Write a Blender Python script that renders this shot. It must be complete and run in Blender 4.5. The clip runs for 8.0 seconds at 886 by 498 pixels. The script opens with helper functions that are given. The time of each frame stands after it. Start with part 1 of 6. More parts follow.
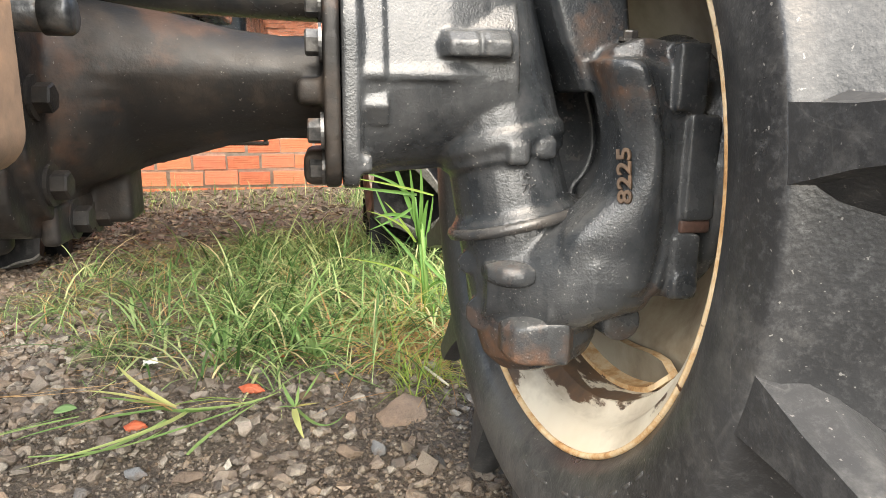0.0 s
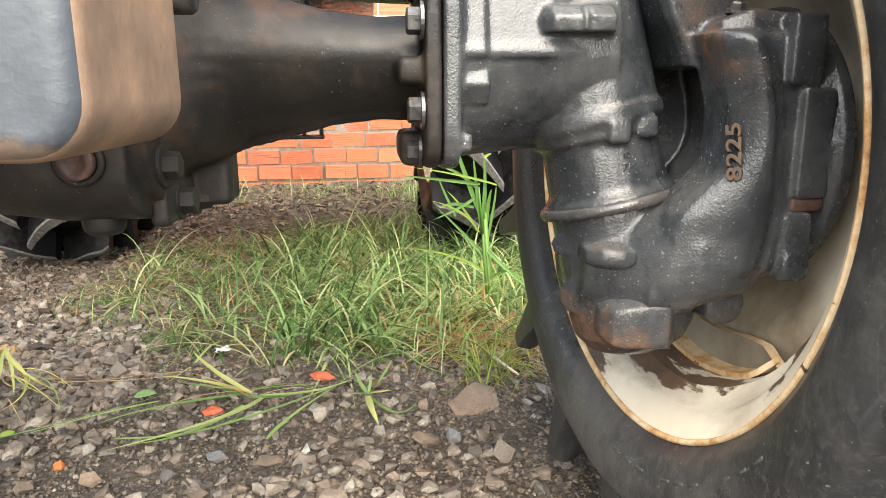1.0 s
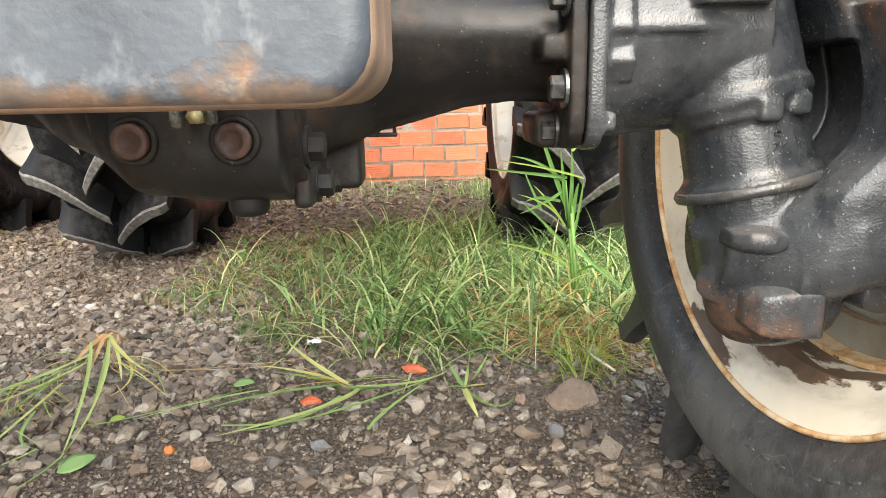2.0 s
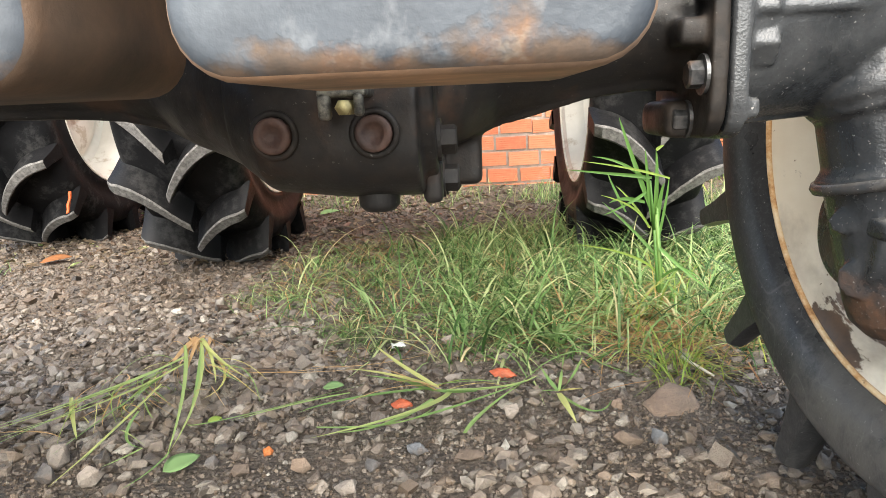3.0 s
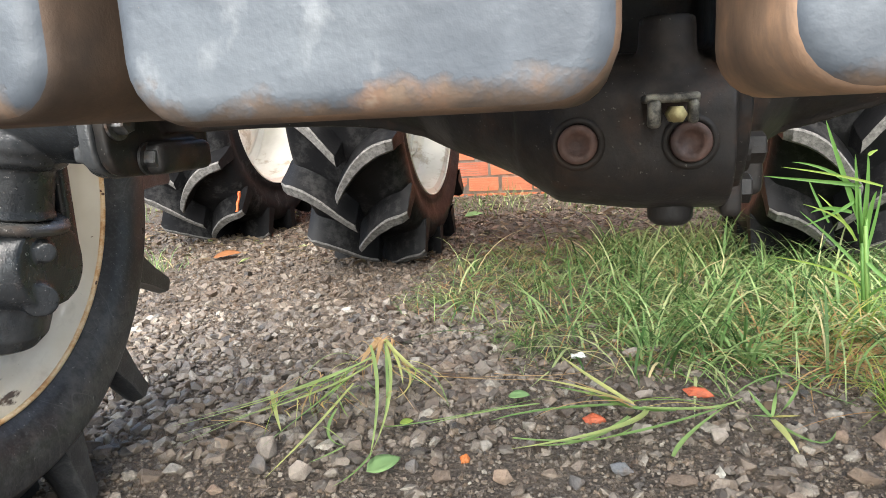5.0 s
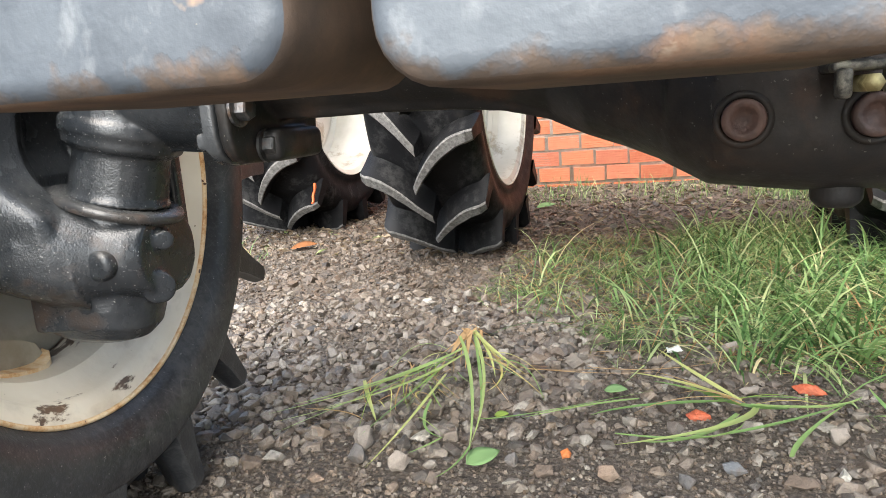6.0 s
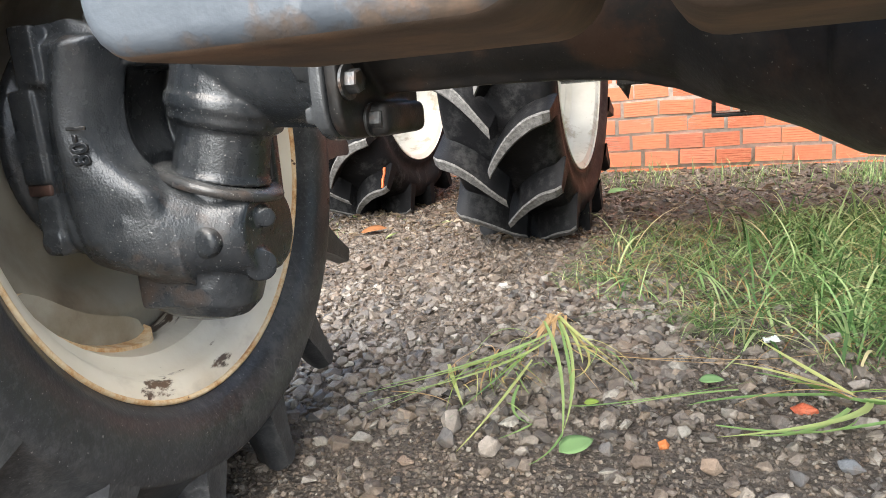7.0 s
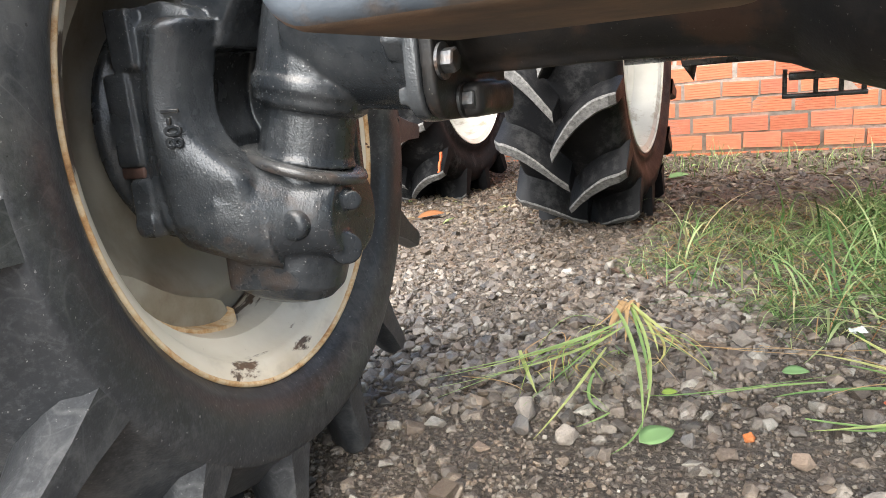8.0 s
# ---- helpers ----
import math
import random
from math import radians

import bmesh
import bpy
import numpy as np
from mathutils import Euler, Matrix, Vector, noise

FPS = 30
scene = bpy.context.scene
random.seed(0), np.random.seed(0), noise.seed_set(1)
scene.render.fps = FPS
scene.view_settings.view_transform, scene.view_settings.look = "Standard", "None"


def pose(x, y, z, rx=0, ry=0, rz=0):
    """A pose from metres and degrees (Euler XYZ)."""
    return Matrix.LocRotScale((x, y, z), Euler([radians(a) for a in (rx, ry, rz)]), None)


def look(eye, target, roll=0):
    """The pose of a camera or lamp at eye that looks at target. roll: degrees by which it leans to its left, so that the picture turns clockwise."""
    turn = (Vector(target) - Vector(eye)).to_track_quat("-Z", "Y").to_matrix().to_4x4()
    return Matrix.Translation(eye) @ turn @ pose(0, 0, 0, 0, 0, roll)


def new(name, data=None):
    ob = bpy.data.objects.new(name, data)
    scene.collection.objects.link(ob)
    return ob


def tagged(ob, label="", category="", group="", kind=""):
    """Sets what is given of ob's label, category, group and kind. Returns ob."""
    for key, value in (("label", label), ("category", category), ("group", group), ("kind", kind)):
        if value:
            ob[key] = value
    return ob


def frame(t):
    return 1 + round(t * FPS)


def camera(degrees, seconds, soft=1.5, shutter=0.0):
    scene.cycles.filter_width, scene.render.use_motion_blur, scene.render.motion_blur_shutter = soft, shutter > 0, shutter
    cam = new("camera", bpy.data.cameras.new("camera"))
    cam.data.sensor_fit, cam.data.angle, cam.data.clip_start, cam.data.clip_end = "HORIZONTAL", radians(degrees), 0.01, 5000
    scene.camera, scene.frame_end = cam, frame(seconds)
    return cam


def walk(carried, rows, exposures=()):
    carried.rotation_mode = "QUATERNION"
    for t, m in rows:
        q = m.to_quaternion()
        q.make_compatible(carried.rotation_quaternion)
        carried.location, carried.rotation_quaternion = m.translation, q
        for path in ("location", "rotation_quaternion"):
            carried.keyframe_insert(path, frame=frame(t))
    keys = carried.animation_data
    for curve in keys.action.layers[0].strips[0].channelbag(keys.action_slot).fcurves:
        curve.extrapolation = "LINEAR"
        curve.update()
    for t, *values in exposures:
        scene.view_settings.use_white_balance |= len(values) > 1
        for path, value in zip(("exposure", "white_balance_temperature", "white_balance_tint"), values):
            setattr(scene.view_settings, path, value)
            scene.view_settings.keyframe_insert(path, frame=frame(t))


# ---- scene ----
cam = camera(66.0, 8.0, soft=0.5)
PATH = [
    (0, (0.327, -0.378, 0.547), (0.768, 1.525, 0.118), 0.6),
    (0.5, (0.304, -0.374, 0.542), (0.69, 1.539, 0.102), 0.1),
    (1, (0.277, -0.364, 0.532), (0.597, 1.56, 0.09), -0.3),
    (1.5, (0.24, -0.356, 0.528), (0.482, 1.578, 0.082), -0.8),
    (1.7, (0.226, -0.35, 0.522), (0.437, 1.588, 0.077), -0.9),
    (2.8, (0.15, -0.333, 0.503), (0.188, 1.622, 0.094), -2.2),
    (3, (0.139, -0.328, 0.502), (0.15, 1.63, 0.093), -2.5),
    (3.5, (0.111, -0.324, 0.508), (0.054, 1.634, 0.106), -2.3),
    (4, (0.076, -0.318, 0.511), (-0.069, 1.637, 0.113), -2.3),
    (4.5, (0.039, -0.309, 0.512), (-0.2, 1.638, 0.121), -2.7),
    (4.7, (0.026, -0.308, 0.513), (-0.25, 1.633, 0.124), -2.7),
    (5.8, (-0.044, -0.302, 0.504), (-0.512, 1.602, 0.11), -3.9),
    (6, (-0.056, -0.299, 0.505), (-0.557, 1.596, 0.106), -3.9),
    (6.5, (-0.087, -0.294, 0.501), (-0.665, 1.576, 0.09), -4.1),
    (7, (-0.113, -0.291, 0.495), (-0.773, 1.549, 0.071), -4.4),
    (7.5, (-0.145, -0.287, 0.495), (-0.883, 1.521, 0.061), -4.9),
    (8, (-0.16, -0.294, 0.494), (-0.944, 1.489, 0.039), -4.9),
]
walk(cam, [(t, look(eye, target, roll)) for t, eye, target, roll in PATH], exposures=[(0, 2.73, 7000, 8), (4, 2.56, 6500, 7), (8, 2.72, 6300, 7)])

# ---- world and light: a bright overcast day ----
world = bpy.data.worlds.new("overcast_sky")
scene.world = world
world.use_nodes = True
wn = world.node_tree
sky = wn.nodes.new("ShaderNodeTexSky")
sky.sky_type = "NISHITA"
sky.sun_disc = False
sky.sun_elevation, sky.sun_rotation = radians(55), radians(180)
sky.air_density, sky.dust_density, sky.ozone_density = 1.0, 4.0, 0.8
wn.links.new(sky.outputs["Color"], wn.nodes["Background"].inputs["Color"])
wn.nodes["Background"].inputs["Strength"].default_value = 0.085
sun = new("sun", bpy.data.lights.new("sun", "SUN"))
sun.data.energy, sun.data.angle, sun.data.color = 2.07, radians(90), (1.0, 0.97, 0.92)
sun.matrix_world = look((0, 0, 0), (0.05, 0.92, -1.0))


# ---- materials ----
def material(name, build, rough=0.6, metal=0.0, spec=0.5):
    m = bpy.data.materials.new(name)
    m.use_nodes = True
    nt = m.node_tree
    b = nt.nodes["Principled BSDF"]
    b.inputs["Roughness"].default_value, b.inputs["Metallic"].default_value = rough, metal
    b.inputs["Specular IOR Level"].default_value = spec
    build(Net(nt, b))
    return m


class Net:
    """Short ways to make nodes in object space."""

    def __init__(self, nt, b):
        self.nt, self.b = nt, b
        self.co = nt.nodes.new("ShaderNodeTexCoord").outputs["Object"]

    def link(self, a, b):
        self.nt.links.new(a, b)

    def noise(self, scale, detail=4.0, rough=0.55, co=None, stretch=None):
        n = self.nt.nodes.new("ShaderNodeTexNoise")
        n.inputs["Scale"].default_value, n.inputs["Detail"].default_value, n.inputs["Roughness"].default_value = scale, detail, rough
        src = co or self.co
        if stretch:
            mp = self.nt.nodes.new("ShaderNodeMapping")
            mp.inputs["Scale"].default_value = stretch
            self.link(src, mp.inputs["Vector"])
            src = mp.outputs["Vector"]
        self.link(src, n.inputs["Vector"])
        return n.outputs["Fac"]

    def voronoi(self, scale, feature="F1", out="Distance"):
        n = self.nt.nodes.new("ShaderNodeTexVoronoi")
        n.feature = feature
        n.inputs["Scale"].default_value = scale
        self.link(self.co, n.inputs["Vector"])
        return n.outputs[out]

    def ramp(self, fac, *stops):
        n = self.nt.nodes.new("ShaderNodeValToRGB")
        el = n.color_ramp.elements
        while len(el) < len(stops):
            el.new(0.5)
        for e, (p, c) in zip(el, stops):
            e.position = p
            e.color = (c, c, c, 1) if isinstance(c, (int, float)) else (*c, 1)
        self.link(fac, n.inputs["Fac"])
        return n.outputs["Color"]

    def mix(self, fac, a, b, mode="MIX"):
        n = self.nt.nodes.new("ShaderNodeMix")
        n.data_type, n.blend_type = "RGBA", mode
        for sock, v in ((n.inputs[0], fac), (n.inputs[6], a), (n.inputs[7], b)):
            if isinstance(v, (int, float)):
                sock.default_value = v if sock.type == "VALUE" else (v, v, v, 1)
            elif isinstance(v, tuple):
                sock.default_value = (*v, 1)
            else:
                self.link(v, sock)
        return n.outputs[2]

    def math(self, op, a, b=0.0):
        n = self.nt.nodes.new("ShaderNodeMath")
        n.operation = op
        for sock, v in ((n.inputs[0], a), (n.inputs[1], b)):
            if isinstance(v, (int, float)):
                sock.default_value = v
            else:
                self.link(v, sock)
        return n.outputs[0]

    def up(self):
        n = self.nt.nodes.new("ShaderNodeNewGeometry")
        s = self.nt.nodes.new("ShaderNodeSeparateXYZ")
        self.link(n.outputs["Normal"], s.inputs[0])
        return s.outputs["Z"]

    def island(self):
        return self.nt.nodes.new("ShaderNodeNewGeometry").outputs["Random Per Island"]

    def one(self):
        return self.nt.nodes.new("ShaderNodeObjectInfo").outputs["Random"]

    def pointy(self):
        return self.nt.nodes.new("ShaderNodeNewGeometry").outputs["Pointiness"]

    def color(self, c):
        self.link(c, self.b.inputs["Base Color"])

    def rough(self, r):
        self.link(r, self.b.inputs["Roughness"])

    def bump(self, height, distance=0.002, strength=1.0):
        n = self.nt.nodes.new("ShaderNodeBump")
        n.inputs["Distance"].default_value, n.inputs["Strength"].default_value = distance, strength
        self.link(height, n.inputs["Height"])
        self.link(n.outputs["Normal"], self.b.inputs["Normal"])


def mat_cast(n, r0=0.30, warm=0.3):
    base = n.ramp(n.noise(9, 6, 0.6), (0.3, (0.010, 0.0125, 0.0155)), (0.7, (0.027, 0.031, 0.036)))
    haze = n.ramp(n.math("MULTIPLY", n.noise(16, 7, 0.7), n.noise(5, 3)), (0.20, 0.0), (0.38, 0.75))
    base = n.mix(haze, base, (0.072, 0.076, 0.080))
    # dust that lightens upward faces, also painting in the sky's sheen on tops
    dust_sheen = n.ramp(n.math("MULTIPLY", n.up(), n.noise(40, 5, 0.7)), (0.22, 0.0), (0.6, 0.8))
    base = n.mix(dust_sheen, base, (0.095, 0.095, 0.092))
    rust = n.ramp(n.math("MULTIPLY", n.noise(12, 7, 0.68), n.noise(3.2, 3)), (r0, 0.0), (r0 + 0.075, 0.9))
    base = n.mix(rust, base, n.ramp(n.noise(70, 5), (0.35, (0.030 * warm + 0.012, 0.019 * warm + 0.010, 0.013 * warm + 0.009)), (0.7, (0.13 * warm + 0.02, 0.058 * warm + 0.016, 0.028 * warm + 0.012))))
    splash = n.ramp(n.noise(6, 3, 0.6), (0.42, 0.0), (0.58, 1.0))
    specks = n.ramp(n.noise(340, 2, 0.6), (0.68, 0.0), (0.71, 0.85))
    base = n.mix(n.math("MULTIPLY", specks, splash), base, (0.30, 0.295, 0.285))
    edge = n.ramp(n.pointy(), (0.53, 0.0), (0.62, 0.5))
    base = n.mix(n.math("MULTIPLY", edge, n.ramp(n.noise(30, 4), (0.35, 0.1), (0.6, 1.0))), base, (0.13, 0.105, 0.082))
    n.color(base)
    n.rough(n.mix(rust, n.ramp(n.noise(14, 5, 0.6), (0.3, 0.15), (0.7, 0.33)), 0.6))
    n.bump(n.math("ADD", n.math("MULTIPLY", n.noise(460, 3), 0.9), n.math("MULTIPLY", n.noise(170, 4), 0.65)), 0.0010, 0.55)


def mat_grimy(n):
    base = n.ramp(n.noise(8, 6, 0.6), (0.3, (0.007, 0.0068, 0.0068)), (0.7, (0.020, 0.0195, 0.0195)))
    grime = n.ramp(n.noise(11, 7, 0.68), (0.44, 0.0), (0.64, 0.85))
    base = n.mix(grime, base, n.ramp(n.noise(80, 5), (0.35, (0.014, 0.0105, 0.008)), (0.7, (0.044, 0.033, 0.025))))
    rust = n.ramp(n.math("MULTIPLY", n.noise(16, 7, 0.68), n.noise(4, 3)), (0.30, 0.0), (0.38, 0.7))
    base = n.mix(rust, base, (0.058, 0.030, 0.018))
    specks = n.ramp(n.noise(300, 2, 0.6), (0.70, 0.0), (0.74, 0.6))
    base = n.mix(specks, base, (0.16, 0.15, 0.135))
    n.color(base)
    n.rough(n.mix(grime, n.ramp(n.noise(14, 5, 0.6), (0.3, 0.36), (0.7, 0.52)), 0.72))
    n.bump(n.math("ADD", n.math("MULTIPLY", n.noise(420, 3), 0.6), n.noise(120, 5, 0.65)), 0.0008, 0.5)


def mat_rubber(n):
    base = n.ramp(n.noise(6, 6, 0.6), (0.3, (0.017, 0.0178, 0.0192)), (0.72, (0.042, 0.0432, 0.0455)))
    base = n.mix(n.ramp(n.noise(150, 6, 0.8), (0.50, 0.0), (0.70, 0.55)), base, (0.085, 0.086, 0.088))
    scuff = n.ramp(n.math("MULTIPLY", n.noise(48, 8, 0.8), n.noise(4.0, 3)), (0.23, 0.0), (0.36, 0.8))
    base = n.mix(scuff, base, (0.080, 0.079, 0.077))
    mud = n.ramp(n.math("MULTIPLY", n.noise(7, 8, 0.7), n.noise(1.7, 3)), (0.33, 0.0), (0.44, 0.5))
    base = n.mix(mud, base, (0.11, 0.105, 0.096))
    for scale, seat in ((7, 0.5), (11, 0.47), (16, 0.53)):
        lines = n.ramp(n.noise(scale, 1.5, 0.4, stretch=(1, 1.3, 0.8)), (seat - 0.004, 0.0), (seat, 0.5), (seat + 0.004, 0.0))
        base = n.mix(n.math("MULTIPLY", lines, n.ramp(n.noise(3, 2), (0.40, 0.0), (0.55, 1.0))), base, (0.12, 0.119, 0.115))
    specks = n.ramp(n.noise(230, 2, 0.6), (0.69, 0.0), (0.73, 0.75))
    base = n.mix(specks, base, (0.20, 0.195, 0.185))
    n.color(base)
    n.rough(n.ramp(n.noise(10, 5), (0.3, 0.24), (0.7, 0.46)))
    n.bump(n.math("ADD", n.noise(300, 3), n.math("MULTIPLY", n.noise(30, 5), 2.0)), 0.0007, 0.5)


def mat_rubber_wet(n, mud_amount=0.7, gloss=0.0):
    base = n.ramp(n.noise(6, 6, 0.6), (0.3, (0.004, 0.004, 0.0045)), (0.72, (0.012, 0.012, 0.013)))
    mud = n.ramp(n.math("MULTIPLY", n.noise(9, 8, 0.7), n.noise(2.2, 3)), (0.29, 0.0), (0.42, mud_amount))
    base = n.mix(mud, base, n.ramp(n.noise(30, 5), (0.3, (0.018, 0.016, 0.015)), (0.7, (0.050, 0.045, 0.040))))
    worn = n.ramp(n.math("MULTIPLY", n.noise(30, 7, 0.75), n.noise(7, 3)), (0.27, 0.0), (0.38, 0.6))
    n.color(n.mix(worn, base, (0.050, 0.049, 0.048)))
    n.rough(n.ramp(n.noise(10, 5), (0.3, 0.68 - gloss), (0.7, 0.90 - gloss)))
    n.bump(n.math("ADD", n.noise(300, 3), n.math("MULTIPLY", n.noise(30, 5), 2.0)), 0.001, 0.6)


def mat_lug_top(n):
    base = n.ramp(n.noise(60, 6, 0.7), (0.3, (0.060, 0.058, 0.055)), (0.7, (0.20, 0.192, 0.182)))
    base = n.mix(n.ramp(n.noise(100, 4, 0.7), (0.54, 0.0), (0.66, 0.6)), base, (0.035, 0.034, 0.032))
    n.color(base)
    n.rough(n.ramp(n.noise(40, 3), (0.3, 0.7), (0.7, 0.9)))
    n.bump(n.noise(150, 5, 0.7), 0.002, 1.0)


def mat_cream(n, bare=0.555):
    base = n.ramp(n.noise(7, 4), (0.3, (0.60, 0.53, 0.41)), (0.7, (0.74, 0.69, 0.58)))
    grime = n.ramp(n.noise(6, 6, 0.6, stretch=(2.2, 1, 1)), (0.52, 0.0), (0.70, 0.7))
    base = n.mix(grime, base, (0.25, 0.20, 0.14))
    rust = n.ramp(n.noise(7, 9, 0.64, stretch=(2.4, 0.55, 1.0)), (bare, 0.0), (bare + 0.02, 0.95))
    base = n.mix(rust, base, n.ramp(n.noise(40, 4), (0.3, (0.045, 0.028, 0.018)), (0.7, (0.13, 0.068, 0.035))))
    chips = n.ramp(n.noise(75, 4, 0.6), (0.70, 0.0), (0.715, 1.0))
    base = n.mix(chips, base, (0.10, 0.055, 0.03))
    n.color(base)
    n.rough(n.ramp(n.noise(20, 3), (0.3, 0.28), (0.7, 0.6)))
    n.bump(n.noise(90, 4), 0.001, 0.4)


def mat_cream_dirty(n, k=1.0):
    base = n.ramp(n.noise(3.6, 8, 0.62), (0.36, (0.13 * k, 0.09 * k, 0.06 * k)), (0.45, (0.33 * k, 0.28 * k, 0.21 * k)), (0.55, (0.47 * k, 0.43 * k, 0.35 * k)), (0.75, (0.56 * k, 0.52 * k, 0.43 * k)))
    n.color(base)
    n.rough(n.ramp(n.noise(12, 3), (0.3, 0.35), (0.7, 0.65)))
    n.bump(n.noise(90, 5, 0.6), 0.0015, 0.5)


def mat_lip(n):
    base = n.ramp(n.noise(26, 7, 0.75), (0.30, (0.20, 0.085, 0.03)), (0.43, (0.52, 0.30, 0.13)), (0.53, (0.64, 0.48, 0.29)), (0.75, (0.74, 0.64, 0.46)))
    cracks = n.ramp(n.noise(34, 3, 0.6), (0.66, 0.0), (0.68, 1.0))
    base = n.mix(cracks, base, (0.09, 0.04, 0.02))
    n.color(base)
    n.bump(n.noise(120, 4), 0.001, 0.5)


def mat_white(n):
    base = n.ramp(n.noise(6, 5), (0.3, (0.50, 0.475, 0.41)), (0.7, (0.68, 0.655, 0.58)))
    base = n.mix(n.ramp(n.noise(8, 7, 0.65), (0.56, 0.0), (0.63, 0.8)), base, (0.36, 0.30, 0.21))
    n.color(base)
    n.bump(n.noise(80, 4), 0.001, 0.3)


def mat_rust_brown(n, k=1.0):
    base = n.ramp(n.noise(14, 6, 0.65), (0.3, (0.040 * k, 0.028 * k, 0.020 * k)), (0.5, (0.080 * k, 0.052 * k, 0.034 * k)), (0.72, (0.17 * k, 0.098 * k, 0.055 * k)))
    n.color(base)
    n.bump(n.noise(120, 5, 0.7), 0.0012, 0.4)


def mat_bluegrey(n):
    base = n.ramp(n.noise(16, 5, 0.55, stretch=(1, 1, 0.45)), (0.3, (0.030, 0.038, 0.049)), (0.55, (0.053, 0.063, 0.076)), (0.75, (0.092, 0.104, 0.117)))
    base = n.mix(n.ramp(n.noise(9, 5, 0.6), (0.46, 0.0), (0.72, 0.55)), base, (0.118, 0.132, 0.147))
    base = n.mix(n.ramp(n.noise(30, 6, 0.65), (0.46, 0.0), (0.66, 0.65)), base, (0.030, 0.037, 0.047))
    base = n.mix(n.ramp(n.noise(60, 5, 0.6, stretch=(1, 1, 0.6)), (0.58, 0.0), (0.72, 0.5)), base, (0.19, 0.20, 0.21))
    chip = n.ramp(n.math("MULTIPLY", n.noise(40, 4, 0.5), n.noise(14, 2)), (0.375, 0.0), (0.41, 0.9))
    base = n.mix(chip, base, n.ramp(n.noise(22, 3), (0.4, (0.25, 0.115, 0.05)), (0.6, (0.28, 0.24, 0.185))))
    flake = n.ramp(n.math("MULTIPLY", n.noise(46, 5, 0.62), n.noise(9, 2)), (0.40, 0.0), (0.415, 0.85))
    base = n.mix(flake, base, n.ramp(n.noise(14, 2), (0.42, (0.22, 0.115, 0.058)), (0.52, (0.27, 0.235, 0.175))))
    # paint knocked off along the lower edge
    sep = n.nt.nodes.new("ShaderNodeSeparateXYZ")
    n.link(n.co, sep.inputs[0])
    rise = n.math("MULTIPLY", n.math("SUBTRACT", sep.outputs["Z"], 0.520), 19.0)
    worn = n.ramp(n.math("SUBTRACT", n.math("ADD", n.noise(40, 5, 0.58), -0.04), rise), (0.44, 0.0), (0.58, 0.9))
    rusty = n.ramp(n.noise(34, 5, 0.65), (0.40, (0.060, 0.044, 0.033)), (0.54, (0.105, 0.070, 0.046)), (0.63, (0.145, 0.084, 0.050)), (0.72, (0.21, 0.165, 0.122)))
    base = n.mix(worn, base, rusty)
    n.color(base)
    n.rough(n.mix(worn, n.ramp(n.noise(20, 3), (0.3, 0.4), (0.7, 0.62)), 0.8))
    n.bump(n.math("SUBTRACT", n.noise(60, 5, 0.6), n.math("MULTIPLY", worn, 0.4)), 0.0015, 0.5)


def mat_brown_plug(n):
    base = n.ramp(n.noise(60, 5, 0.65), (0.3, (0.026, 0.013, 0.010)), (0.7, (0.105, 0.056, 0.042)))
    n.color(base)
    n.bump(n.noise(220, 4), 0.001, 0.7)


def mat_steel(n):
    base = n.ramp(n.noise(90, 4), (0.35, (0.05, 0.052, 0.055)), (0.7, (0.18, 0.18, 0.178)))
    base = n.mix(n.ramp(n.noise(45, 4), (0.55, 0.0), (0.66, 0.8)), base, (0.10, 0.06, 0.04))
    n.color(base)
    n.bump(n.noise(300, 3), 0.0006, 0.6)


def mat_brass(n):
    n.color(n.ramp(n.noise(90, 4), (0.4, (0.22, 0.18, 0.08)), (0.62, (0.52, 0.47, 0.24))))
    n.bump(n.noise(200, 3), 0.0006, 0.5)


def mat_brick(n):
    tone = n.ramp(n.one(), (0.0, (0.34, 0.102, 0.055)), (0.35, (0.44, 0.142, 0.072)), (0.7, (0.49, 0.175, 0.093)), (1.0, (0.38, 0.125, 0.078)))
    tone = n.mix(n.ramp(n.noise(30, 6, 0.65), (0.45, 0.0), (0.8, 0.45)), tone, (0.54, 0.24, 0.13))
    tone = n.mix(n.ramp(n.noise(12, 4), (0.58, 0.0), (0.75, 0.4)), tone, (0.32, 0.10, 0.06))
    n.color(tone)
    n.bump(n.noise(180, 4, 0.6), 0.0012, 0.6)


def mat_mortar(n):
    n.color(n.ramp(n.noise(30, 6, 0.65), (0.3, (0.34, 0.285, 0.24)), (0.7, (0.60, 0.54, 0.475))))
    n.bump(n.noise(90, 6, 0.7), 0.004, 1.0)


def mat_soil(n):
    base = n.ramp(n.noise(3.0, 9, 0.68), (0.3, (0.044, 0.0355, 0.028)), (0.7, (0.165, 0.134, 0.105)))
    base = n.mix(n.ramp(n.noise(160, 6, 0.75), (0.48, 0.0), (0.66, 0.75)), base, (0.205, 0.169, 0.135))
    base = n.mix(n.ramp(n.noise(320, 3, 0.7), (0.64, 0.0), (0.70, 0.8)), base, (0.34, 0.31, 0.27))
    base = n.mix(n.ramp(n.noise(90, 4, 0.7), (0.60, 0.0), (0.68, 0.8)), base, (0.022, 0.016, 0.012))
    n.color(base)
    n.rough(n.ramp(n.noise(2.4, 3), (0.35, 0.45), (0.65, 0.9)))
    n.bump(n.math("ADD", n.noise(70, 9, 0.8), n.math("MULTIPLY", n.voronoi(110), 0.8)), 0.012, 1.0)


